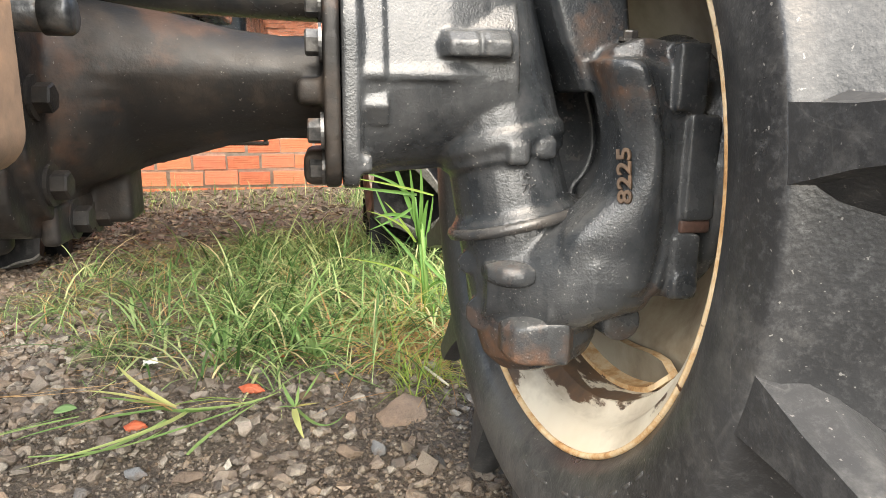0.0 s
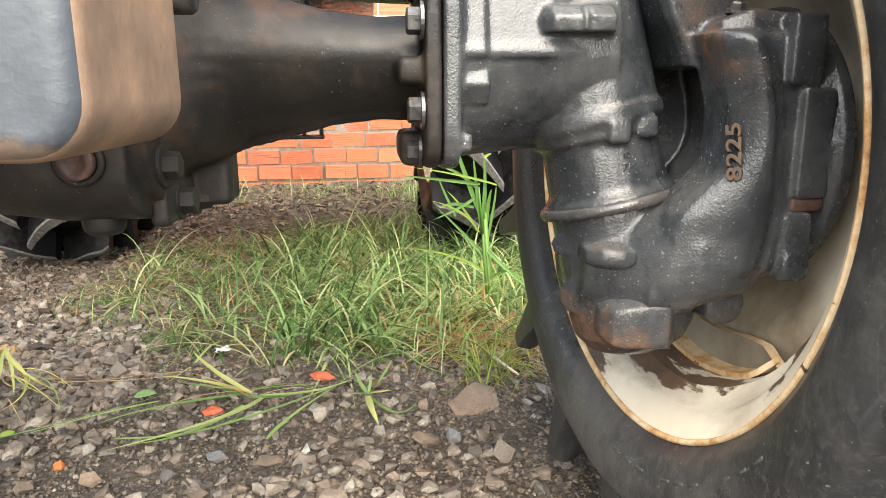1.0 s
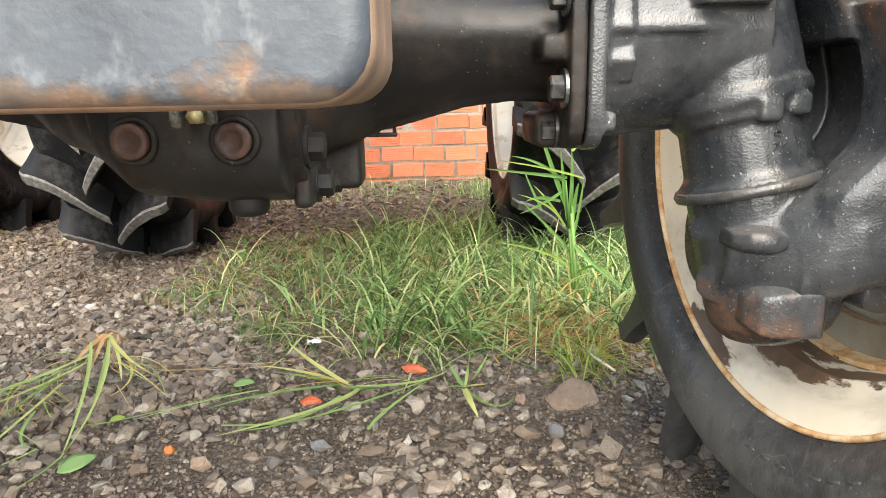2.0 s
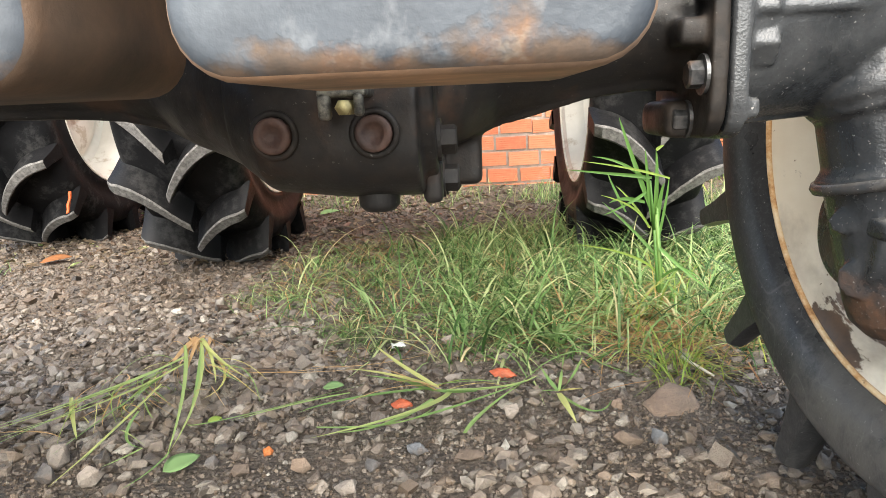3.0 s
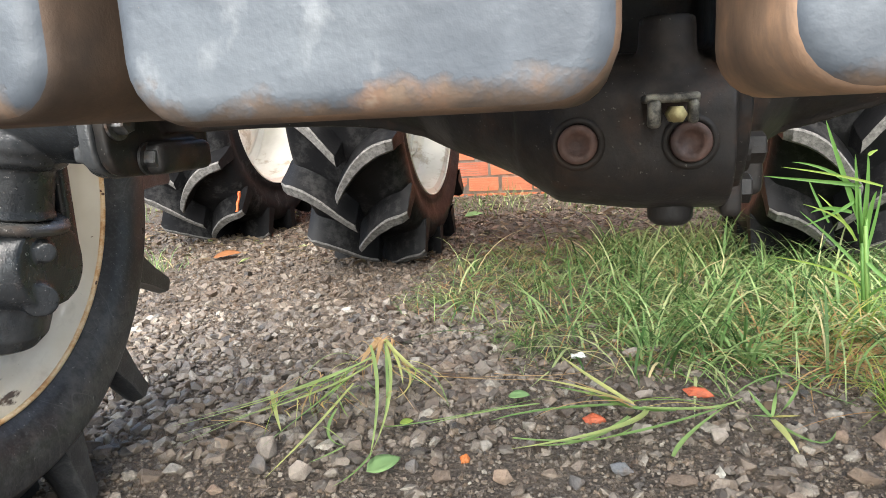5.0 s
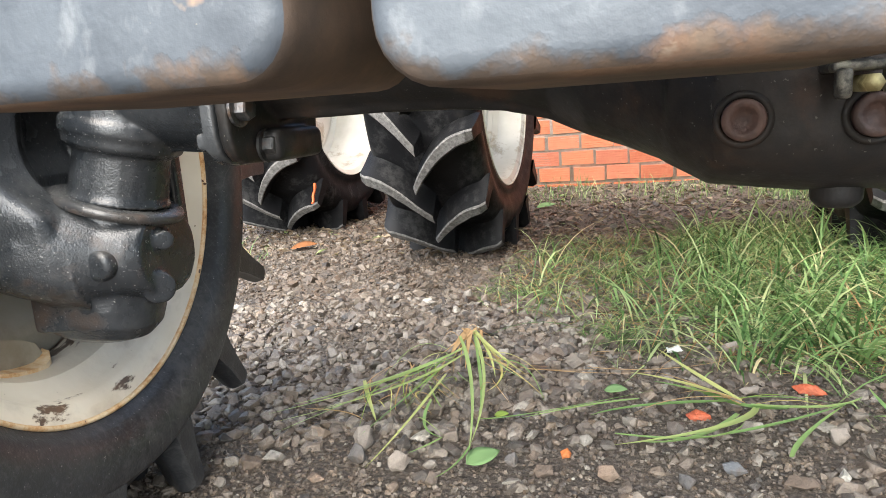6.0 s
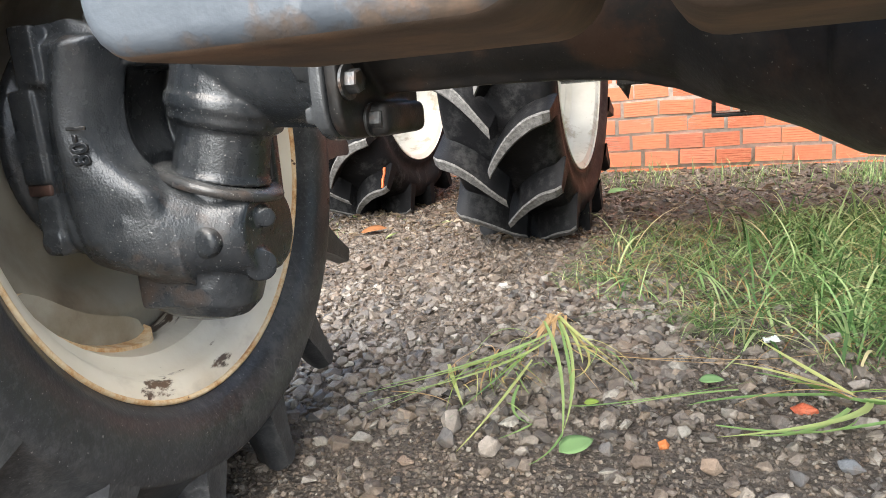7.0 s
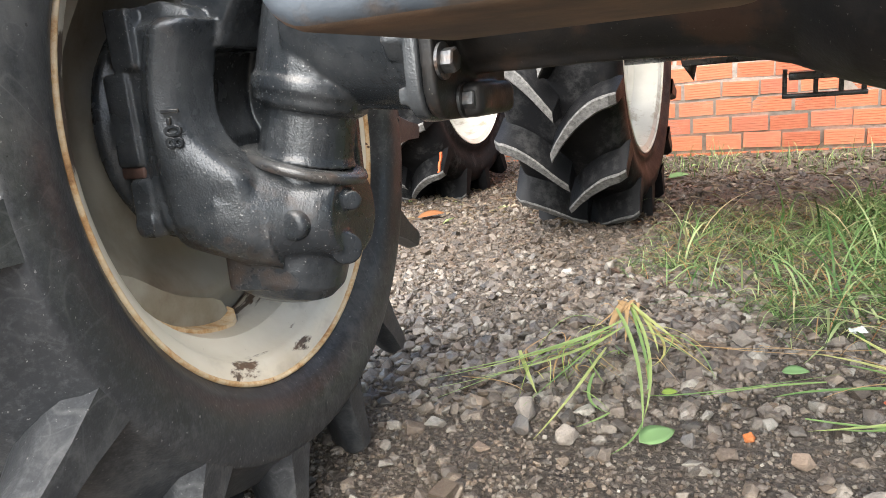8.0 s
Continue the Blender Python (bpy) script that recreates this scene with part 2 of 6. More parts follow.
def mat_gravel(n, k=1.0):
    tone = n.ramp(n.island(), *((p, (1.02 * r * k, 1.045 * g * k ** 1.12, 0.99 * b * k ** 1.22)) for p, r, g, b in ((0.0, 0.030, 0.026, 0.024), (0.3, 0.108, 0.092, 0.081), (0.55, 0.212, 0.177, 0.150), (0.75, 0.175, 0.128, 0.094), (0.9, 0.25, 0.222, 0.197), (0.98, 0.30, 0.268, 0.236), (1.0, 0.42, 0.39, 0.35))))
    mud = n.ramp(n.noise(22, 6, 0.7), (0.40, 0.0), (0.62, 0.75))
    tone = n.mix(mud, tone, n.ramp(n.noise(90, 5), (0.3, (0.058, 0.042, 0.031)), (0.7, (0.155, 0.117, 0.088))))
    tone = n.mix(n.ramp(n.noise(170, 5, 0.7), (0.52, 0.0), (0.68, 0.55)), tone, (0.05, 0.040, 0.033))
    n.color(tone)
    n.rough(n.ramp(n.noise(6, 3), (0.35, 0.18), (0.65, 0.50)))
    n.bump(n.noise(240, 5, 0.7), 0.0022, 1.0)


def stone_mat(a, b, soiled=0.7):
    def build(n):
        tone = n.ramp(n.noise(45, 6, 0.65), (0.3, a), (0.7, b))
        mud = n.ramp(n.noise(26, 6, 0.7), (0.50, 0.0), (0.62, soiled))
        tone = n.mix(mud, tone, n.ramp(n.noise(120, 4), (0.3, (0.060, 0.044, 0.033)), (0.7, (0.14, 0.105, 0.08))))
        n.color(n.mix(n.ramp(n.noise(330, 3, 0.7), (0.60, 0.0), (0.70, 0.5)), tone, (0.045, 0.037, 0.031)))
        n.rough(n.ramp(n.noise(20, 3), (0.3, 0.40), (0.7, 0.8)))
        n.bump(n.noise(110, 8, 0.75), 0.0045, 1.0)
    return build


def grass_mat(stops, single=False):
    def build(n):
        tone = n.ramp(n.one() if single else n.island(), *stops)
        tone = n.mix(n.ramp(n.noise(30, 3), (0.5, 0.0), (0.8, 0.2)), tone, stops[-1][1])
        n.color(tone)
        tr = n.nt.nodes.new("ShaderNodeBsdfTranslucent")
        n.link(tone, tr.inputs["Color"])
        mx = n.nt.nodes.new("ShaderNodeMixShader")
        mx.inputs[0].default_value = 0.35
        n.link(n.b.outputs[0], mx.inputs[1])
        n.link(tr.outputs[0], mx.inputs[2])
        n.link(mx.outputs[0], n.nt.nodes["Material Output"].inputs["Surface"])
    return build


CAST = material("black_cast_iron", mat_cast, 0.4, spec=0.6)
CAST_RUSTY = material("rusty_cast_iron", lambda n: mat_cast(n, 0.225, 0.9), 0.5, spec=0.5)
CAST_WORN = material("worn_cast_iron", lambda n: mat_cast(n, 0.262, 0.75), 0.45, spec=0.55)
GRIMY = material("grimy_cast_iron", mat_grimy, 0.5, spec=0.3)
RUBBER = material("black_rubber", mat_rubber, 0.5, spec=0.42)
RUBBER_WET = material("wet_black_rubber", lambda n: mat_rubber_wet(n, 0.7, 0.27), 0.5, spec=0.15)
RUBBER_CLEAN = material("clean_black_rubber", lambda n: mat_rubber_wet(n, 0.15), 0.5, spec=0.1)
LUGTOP = material("worn_grey_rubber", mat_lug_top, 0.85, spec=0.2)
CREAM = material("cream_rim_paint", mat_cream, 0.5)
CREAM_CLEAN = material("cleaner_cream_rim_paint", lambda n: mat_cream(n, 0.58), 0.45)
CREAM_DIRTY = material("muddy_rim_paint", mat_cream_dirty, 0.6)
# Darkened copy of CREAM_DIRTY: shade painted into the left disc, dirt on right tabs.
DIRTY_SHADED = material("dirty_shaded_paint", lambda n: mat_cream_dirty(n, 0.62), 0.7)
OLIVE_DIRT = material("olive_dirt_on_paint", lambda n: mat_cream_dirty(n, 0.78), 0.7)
LIP = material("rusty_rim_lip", mat_lip, 0.6)
WHITE = material("white_rim_paint", mat_white, 0.4)
RUST = material("rust_brown_iron", mat_rust_brown, 0.75)
# Lit copy of RUST: daylight on the outer weight's open side, put into colour.
RUST_LIT = material("lit_orange_rust", lambda n: mat_rust_brown(n, 3.3), 0.7)
BLUEGREY = material("chipped_bluegrey_paint", mat_bluegrey, 0.5)
PLUG = material("rusty_plug", mat_brown_plug, 0.6)
STEEL = material("dull_steel", mat_steel, 0.4, 0.7)
PALE_METAL = material("pale_dirty_metal", lambda n: n.color(n.ramp(n.noise(110, 5, 0.7), (0.42, (0.030, 0.029, 0.026)), (0.66, (0.22, 0.21, 0.17)))), 0.5, 0.2)
BRASS = material("dirty_brass", mat_brass, 0.5, 0.3)
BRICK = material("orange_clay_brick", mat_brick, 0.85, spec=0.2)
MORTAR = material("grey_mortar", mat_mortar, 0.95, spec=0.1)
SOIL = material("damp_gravelly_soil", mat_soil, 0.8, spec=0.3)
GRAVEL = material("crushed_stone", lambda n: mat_gravel(n, 1.0), 0.6, spec=0.5)
GRIT = material("dark_grit", lambda n: mat_gravel(n, 0.80), 0.65, spec=0.4)
# Browner, muddier gravel, darkened further to paint in the tractor's shade.
GRAVEL_BROWN = material("muddy_shaded_stone", lambda n: mat_gravel(n, 0.54), 0.7, spec=0.4)
LITTER = material("dead_leaves", grass_mat([(0.0, (0.06, 0.040, 0.026)), (0.5, (0.16, 0.115, 0.075)), (0.75, (0.28, 0.215, 0.145)), (0.92, (0.42, 0.36, 0.27)), (1.0, (0.28, 0.36, 0.13))]), 0.7, spec=0.2)
STONE_GREY = material("grey_stone", stone_mat((0.075, 0.069, 0.064), (0.19, 0.175, 0.16)), 0.6)
STONE_BLUE = material("blue_grey_stone", stone_mat((0.085, 0.090, 0.096), (0.20, 0.205, 0.21)), 0.6)
STONE_PALE = material("pale_stone", stone_mat((0.20, 0.170, 0.140), (0.37, 0.322, 0.272), 0.55), 0.6)
STONE_BROWN = material("brown_stone", stone_mat((0.10, 0.073, 0.052), (0.20, 0.150, 0.110)), 0.7)
STONE_TAN = material("tan_stone", stone_mat((0.16, 0.110, 0.078), (0.29, 0.215, 0.155), 0.45), 0.7)
CLAY = material("orange_clay", stone_mat((0.38, 0.072, 0.030), (0.60, 0.150, 0.066), 0.35), 0.8)
OCHRE = material("ochre_pebble", stone_mat((0.45, 0.12, 0.025), (0.58, 0.19, 0.05), 0.2), 0.7)
GRASS = material("green_grass", grass_mat([(0.0, (0.026, 0.066, 0.018)), (0.35, (0.085, 0.170, 0.046)), (0.62, (0.215, 0.345, 0.120)), (0.82, (0.34, 0.44, 0.19)), (0.95, (0.45, 0.48, 0.24)), (1.0, (0.55, 0.45, 0.26))]), 0.5, spec=0.3)
GRASS_PALE = material("yellowing_grass", grass_mat([(0.0, (0.16, 0.27, 0.05)), (0.5, (0.27, 0.37, 0.075)), (0.8, (0.41, 0.40, 0.10)), (1.0, (0.45, 0.31, 0.09))]), 0.5, spec=0.3)
GRASS_LAID = material("cut_grass", grass_mat([(0.0, (0.16, 0.28, 0.09)), (0.4, (0.28, 0.40, 0.14)), (0.75, (0.46, 0.48, 0.18)), (1.0, (0.52, 0.38, 0.14))], True), 0.5, spec=0.3)
GRASS_TALL = material("tall_grass", grass_mat([(0.0, (0.070, 0.175, 0.034)), (0.6, (0.135, 0.27, 0.062)), (1.0, (0.22, 0.35, 0.10))]), 0.45, spec=0.35)
STRAW = material("dry_straw", grass_mat([(0.0, (0.48, 0.36, 0.19)), (0.55, (0.44, 0.26, 0.12)), (1.0, (0.30, 0.15, 0.075))]), 0.7, spec=0.2)
LEAFGREEN = material("fresh_green_leaf", grass_mat([(0.0, (0.17, 0.30, 0.115)), (1.0, (0.26, 0.38, 0.17))]), 0.75, spec=0.15)
DRY_LEAF = material("dry_leaf", grass_mat([(0.0, (0.34, 0.155, 0.060)), (1.0, (0.26, 0.11, 0.045))], True), 0.7, spec=0.2)
ORANGE = material("orange_paint", lambda n: n.color(n.ramp(n.noise(60, 4), (0.35, (0.45, 0.09, 0.025)), (0.65, (0.75, 0.16, 0.04)))), 0.5)
BLEACHED = material("bleached_wood", lambda n: n.color(n.ramp(n.noise(60, 4), (0.3, (0.38, 0.34, 0.27)), (0.7, (0.62, 0.58, 0.48)))), 0.7)
SCRAP = material("white_scrap", lambda n: n.color(n.ramp(n.noise(60), (0.3, (0.48, 0.49, 0.46)), (0.7, (0.70, 0.71, 0.68)))), 0.5)


# ---- mesh helpers ----
def part(name, bm, mat, parent=None, label="", smooth=True, mats=None):
    me = bpy.data.meshes.new(name)
    bm.normal_update()
    bm.to_mesh(me)
    bm.free()
    for m in (mats or [mat]):
        me.materials.append(m)
    if smooth:
        me.polygons.foreach_set("use_smooth", [True] * len(me.polygons))
    ob = new(name, me)
    if parent:
        ob.parent = parent
    if label:
        ob["label"] = label
    return ob


def empty(name, m):
    ob = new(name)
    ob.empty_display_size = 0.1
    ob.matrix_world = m
    return ob


def sharp(ob, degrees=35):
    """Smooth shading with hard edges past an angle."""
    me = ob.data
    bm = bmesh.new()
    bm.from_mesh(me)
    for e in bm.edges:
        e.smooth = len(e.link_faces) == 2 and e.calc_face_angle(0) < radians(degrees)
    bm.to_mesh(me)
    bm.free()
    return ob


def box(bm, lo, hi, bevel=0.0, m=None, seg=2):
    """A box between two corners with rounded edges, turned by m, into bm."""
    lo, hi = Vector(lo), Vector(hi)
    tmp = bmesh.new()
    bmesh.ops.create_cube(tmp, size=1.0, matrix=Matrix.Translation((lo + hi) / 2) @ Matrix.Diagonal((*(hi - lo), 1)))
    if bevel:
        bmesh.ops.bevel(tmp, geom=tmp.edges[:], offset=bevel, segments=seg, profile=0.5, affect="EDGES")
    return merge(bm, tmp, m)


def merge(bm, tmp, m=None):
    if m is not None:
        bmesh.ops.transform(tmp, matrix=m, verts=tmp.verts)
        if m.determinant() < 0:
            bmesh.ops.reverse_faces(tmp, faces=tmp.faces)
    off = [bm.verts.new(v.co) for v in tmp.verts]
    for k, v in enumerate(tmp.verts):
        v.index = k
    for f in tmp.faces:
        g = bm.faces.new([off[v.index] for v in f.verts])
        g.material_index = f.material_index
    tmp.free()
    return bm


def aim(a, b):
    """A frame at a whose z axis points to b."""
    return Matrix.Translation(a) @ (Vector(b) - Vector(a)).to_track_quat("Z", "Y").to_matrix().to_4x4()


def lathe(bm, profile, m=None, seg=48, closed=False):
    """Turns (height, radius) pairs round the z axis of m."""
    tmp = bmesh.new()
    rings = []
    for h, r in profile:
        if r < 1e-6:
            rings.append([tmp.verts.new((0, 0, h))])
        else:
            rings.append([tmp.verts.new((r * math.cos(2 * math.pi * k / seg), r * math.sin(2 * math.pi * k / seg), h)) for k in range(seg)])
    pairs = list(zip(rings, rings[1:])) + ([(rings[-1], rings[0])] if closed else [])
    for a, b in pairs:
        for k in range(seg):
            j = (k + 1) % seg
            if len(a) == 1 and len(b) == 1:
                continue
            if len(a) == 1:
                tmp.faces.new((a[0], b[j], b[k]))
            elif len(b) == 1:
                tmp.faces.new((a[k], a[j], b[0]))
            else:
                tmp.faces.new((a[k], a[j], b[j], b[k]))
    bmesh.ops.recalc_face_normals(tmp, faces=tmp.faces)
    return merge(bm, tmp, m)


def rod(bm, a, b, r, r2=None, seg=24, bevel=0.0):
    """A solid round bar from a to b."""
    a, b = Vector(a), Vector(b)
    d = (b - a).length
    r2 = r if r2 is None else r2
    prof = [(0, 0), (0, r - bevel), (bevel, r), (d - bevel, r2), (d, r2 - bevel), (d, 0)] if bevel else [(0, 0), (0, r), (d, r2), (d, 0)]
    return lathe(bm, prof, aim(a, b), seg)


def loft(bm, sections, seg=40, m=None):
    """A closed skin through (x, cy, cz, ry, rz, power) superellipses."""
    tmp = bmesh.new()
    rings = []
    for x, cy, cz, ry, rz, p in sections:
        ring = []
        for k in range(seg):
            a = 2 * math.pi * k / seg
            c, s = math.cos(a), math.sin(a)
            ring.append(tmp.verts.new((x, cy + ry * math.copysign(abs(c) ** (2 / p), c), cz + rz * math.copysign(abs(s) ** (2 / p), s))))
        rings.append(ring)
    for a, b in zip(rings, rings[1:]):
        for k in range(seg):
            j = (k + 1) % seg
            tmp.faces.new((a[k], a[j], b[j], b[k]))
    tmp.faces.new(rings[0][::-1])
    tmp.faces.new(rings[-1])
    bmesh.ops.recalc_face_normals(tmp, faces=tmp.faces)
    return merge(bm, tmp, m)


def cast(ob, voxel=0.003, smooth=5):
    """Melts the pieces of a mesh into one casting with rounded inner corners."""
    r = ob.modifiers.new("melt", "REMESH")
    r.mode, r.voxel_size, r.use_smooth_shade = "VOXEL", voxel, True
    s = ob.modifiers.new("round", "SMOOTH")
    s.factor, s.iterations = 0.5, smooth
    return ob


def flipped(bm, s):
    """Mirrors a bmesh in x where s is -1."""
    if s < 0:
        bmesh.ops.transform(bm, matrix=Matrix.Diagonal((-1, 1, 1, 1)), verts=bm.verts)
        bmesh.ops.reverse_faces(bm, faces=bm.faces)
    return bm


def bolt(parent, at, way, r=0.011, mat=None, label="", washer=True, name="bolt"):
    """A hexagon bolt head with its washer, lying on a face at a point and facing way."""
    bm = bmesh.new()
    m = aim(at, Vector(at) + Vector(way))
    if washer:
        lathe(bm, [(0, 0), (0, r * 1.45), (0.003, r * 1.45), (0.003, 0)], m, 24)
    h = r * 1.15
    lathe(bm, [(0.003, 0), (0.003, r), (h, r), (h + 0.0015, r * 0.86), (h + 0.0015, 0)], m @ pose(0, 0, 0, 0, 0, 17), 6)
    return part(name, bm, mat or STEEL, parent, label, smooth=False)


def lettering(parent, body, size, m, depth=0.002, mat=None, name="cast_lettering"):
    cu = bpy.data.curves.new(name, "FONT")
    cu.body, cu.size, cu.extrude, cu.align_x, cu.align_y = body, size, depth, "CENTER", "CENTER"
    cu.bevel_depth, cu.bevel_resolution, cu.resolution_u = size * 0.03, 1, 4
    tmp = bpy.data.objects.new("tmp", cu)
    me = bpy.data.meshes.new_from_object(tmp)
    bpy.data.objects.remove(tmp)
    me.materials.clear()
    me.materials.append(mat or CAST)
    ob = new(name, me)
    ob.parent = parent
    ob.matrix_local = m
    return ob


# ---- ground ----
def ground_height(x, y):
    bank = max(0.0, min(1.0, (y - 3.15) / 0.5)) if abs(x) < 3 and y < 4.2 else 0.0
    return 0.012 * noise.noise((x * 1.3, y * 1.3, 0.0)) + 0.006 * noise.noise((x * 6, y * 6, 3.0)) - 0.006 + 0.034 * bank * bank * (3 - 2 * bank)


def make_ground():
    def axis(a, b, step, far):
        v = list(np.arange(a, b + 1e-6, step))
        g, out = step, []
        while v[-1] < far:
            g *= 1.35
            v.append(v[-1] + g)
        w, g = [v[0]], step
        while w[-1] > -far:
            g *= 1.35
            w.append(w[-1] - g)
        return w[:0:-1] + v
    xs, ys = axis(-2.2, 2.2, 0.035, 900), axis(-0.6, 3.9, 0.035, 900)
    bm = bmesh.new()
    grid = [[bm.verts.new((x, y, ground_height(x, y) if abs(x) < 12 and abs(y) < 12 else -0.006)) for x in xs] for y in ys]
    for r0, r1 in zip(grid, grid[1:]):
        for k in range(len(xs) - 1):
            bm.faces.new((r0[k], r0[k + 1], r1[k + 1], r1[k]))
    return tagged(part("ground", bm, SOIL), "dark damp soil yard strewn with crushed stone", "ground", kind="structure")


make_ground()

# ---- the tractor ----
TRACTOR = pose(-0.02, 0.267, 0, 0, 0, -3.4)
tractor = tagged(empty("tractor", TRACTOR), "farm tractor with black front axle, blue-grey weights, cream rims", "tractor")


def tyre_lug(W, R, r_body, lug_w, side, lean, front):
    """One tread bar, from the tyre's middle to its shoulder; side -1 or 1 along the axle."""
    bm = bmesh.new()
    rows = []
    steps = 11
    for k in range(steps + 1):
        u = k / steps
        a = -0.04 * W + u * (0.538 if front else 0.560) * W
        phi = lean * (1 - (1 - u) ** 2)
        top = R - 0.012 * (max(0, a) / (W / 2)) ** 2 * (R / 0.5)
        base = r_body(abs(a)) - 0.010
        w = lug_w * (0.90 + 0.25 * math.sin(math.pi * u))
        foot = w * (0.95 if front else 1.0)
        if k == 0:
            top -= 0.004
        if front and k >= steps - 1:
            base, foot, w = R * (0.760 if k == steps - 1 else 0.753), lug_w * 0.70, lug_w * 0.78
            top -= 0.010 if k == steps else 0.002
        elif k == steps:
            base, foot = r_body(0.5 * W) - 0.006, w * 0.8
            top -= 0.014
        rows.append((a * side, phi, base, top, foot, w / 2))
    # across the bar: base corners, a step part of the way up, and the rounded top
    rings = []
    for a, phi, base, top, hb, ht in rows:
        def at(r, off):
            ang = phi + off / r
            if not front:
                v = Vector((a * 60, off * 60, r * 60))
                ang += 0.0018 * noise.noise(v) / r
                r += 0.0030 * noise.noise(v + Vector((9, 0, 0)))
            return bm.verts.new((a, r * math.sin(ang), r * math.cos(ang)))
        c = 0.0055
        mid, hm = base + 0.45 * (top - base), ht + 0.30 * (hb - ht)
        rings.append([at(base, -hb), at(mid, -hm), at(top - c, -ht), at(top, c - ht), at(top, ht - c), at(top - c, ht), at(mid, hm), at(base, hb)])
    for p, q in zip(rings, rings[1:]):
        for i in range(7):
            f = bm.faces.new((p[i], p[i + 1], q[i + 1], q[i]))
            f.material_index = 1 if i in (2, 3, 4) else 0
    bm.faces.new(rings[0])
    bm.faces.new(rings[-1][::-1])
    bmesh.ops.recalc_face_normals(bm, faces=bm.faces)
    bm.normal_update()
    for f in bm.faces:
        f.smooth = True
    for e in bm.edges:
        e.smooth = len(e.link_faces) == 2 and e.calc_face_angle(0) < radians(30)
    return bm


def wheel(name, parent, m, s, R, r_rim, W, rim_half, n_lugs, lug_h, lug_w, lean, rim_mat, lip_mat, turn=0.0, front=True, tab_at=202.5, rubber=None):
    """A wheel about the x axis of m: s is the side that faces outwards."""
    to_x = pose(0, 0, 0, 0, 90, 0)
    body = R - lug_h
    if front:
        # a flat sidewall that ends in an edge, where hollows open between the bars
        prof = [(rim_half - 0.006, r_rim - 0.004), (rim_half + 0.006, r_rim + 0.010), (W * 0.455, r_rim + 0.020), (W * 0.495, r_rim + 0.042), (W * 0.507, r_rim + 0.064), (W * 0.505, r_rim + 0.078), (W * 0.500, r_rim + 0.0835), (W * 0.485, r_rim + 0.0865), (W * 0.435, r_rim + 0.092),
                (W * 0.37, r_rim + 0.106), (W * 0.27, body - 0.006), (W * 0.12, body), (0, body + 0.001)]
    else:
        prof = [(rim_half - 0.006, r_rim - 0.004), (rim_half + 0.006, r_rim + 0.012), (W * 0.45, r_rim + 0.25 * (body - r_rim)), (W * 0.505, r_rim + 0.52 * (body - r_rim)),
                (W * 0.50, r_rim + 0.72 * (body - r_rim)), (W * 0.462, r_rim + 0.90 * (body - r_rim)), (W * 0.39, body - 0.005), (W * 0.2, body), (0, body + 0.002)]

    def r_body(a):
        seat = 5 if front else 4
        if a >= W * 0.5:
            return prof[seat][1]
        pts = prof[seat:][::-1]
        for (a0, r0), (a1, r1) in zip(pts, pts[1:]):
            if a0 <= a <= a1:
                return r0 + (r1 - r0) * (a - a0) / (a1 - a0)
        return prof[seat][1]

    def smoothed(p, times=2):
        for _ in range(times):
            q = [p[0]]
            for (a0, r0), (a1, r1) in zip(p, p[1:]):
                q += [(0.75 * a0 + 0.25 * a1, 0.75 * r0 + 0.25 * r1), (0.25 * a0 + 0.75 * a1, 0.25 * r0 + 0.75 * r1)]
            p = q + [p[-1]]
        return p

    # the rim: lips, bead seats and drop centre, as one turned shell with thickness
    t = 0.005
    inner = [(-rim_half, r_rim + 0.004), (-rim_half + 0.005, r_rim - 0.006), (-rim_half + 0.016, r_rim - 0.022), (-rim_half * 0.6, r_rim - 0.027), (-rim_half * 0.45, r_rim - 0.050), (rim_half * 0.35, r_rim - 0.052),
             (rim_half * 0.55, r_rim - 0.028), (rim_half - 0.014, r_rim - 0.022), (rim_half - 0.004, r_rim - 0.006), (rim_half, r_rim + 0.004)]
    outer = [(a, r + t) for a, r in inner[::-1]]
    bm = bmesh.new()
    lathe(bm, smoothed(inner, 1) + smoothed(outer, 1), to_x, 96, closed=True)
    ob = sharp(part(name, bm, rim_mat, parent), 28)
    ob.matrix_local = m @ pose(0, 0, 0, turn, 0, 0)
    # the disc
    bm = bmesh.new()
    d0 = s * rim_half * (0.05 if front else -0.15)
    r1 = r_rim - 0.092
    disc = [(d0 + s * 0.030, r_rim - 0.046), (d0 + s * 0.022, r_rim - 0.070), (d0 + s * 0.014, r1), (d0 + s * 0.022, r1 - 0.016), (d0 + s * 0.045, r1 - 0.05), (d0 + s * 0.05, r_rim * 0.42), (d0 + s * 0.03, r_rim * 0.34), (d0 + s * 0.03, 0.03)]
    lathe(bm, smoothed(disc, 1) + [(a + s * 0.008, r) for a, r in smoothed(disc, 1)[::-1]], to_x, 64, closed=True)
    # the left front disc carries its shade in its colour
    part("wheel_disc", bm, (CREAM_DIRTY if s > 0 else DIRTY_SHADED) if front else rim_mat, ob)
    # tabs between disc and rim
    for k in range(4):
        bm = bmesh.new()
        a0 = radians(tab_at + turn + 90 * k)
        lo, hi = [], []
        for j in range(13):
            u = 2 * j / 12 - 1
            ang = a0 + u * 0.52
            rr = r_rim - 0.048 - 0.046 * (1 - abs(u) ** 4) ** 0.5
            lo.append(bm.verts.new((d0, (r_rim - 0.044) * math.sin(ang), (r_rim - 0.044) * math.cos(ang))))
            hi.append(bm.verts.new((d0, rr * math.sin(ang), rr * math.cos(ang))))
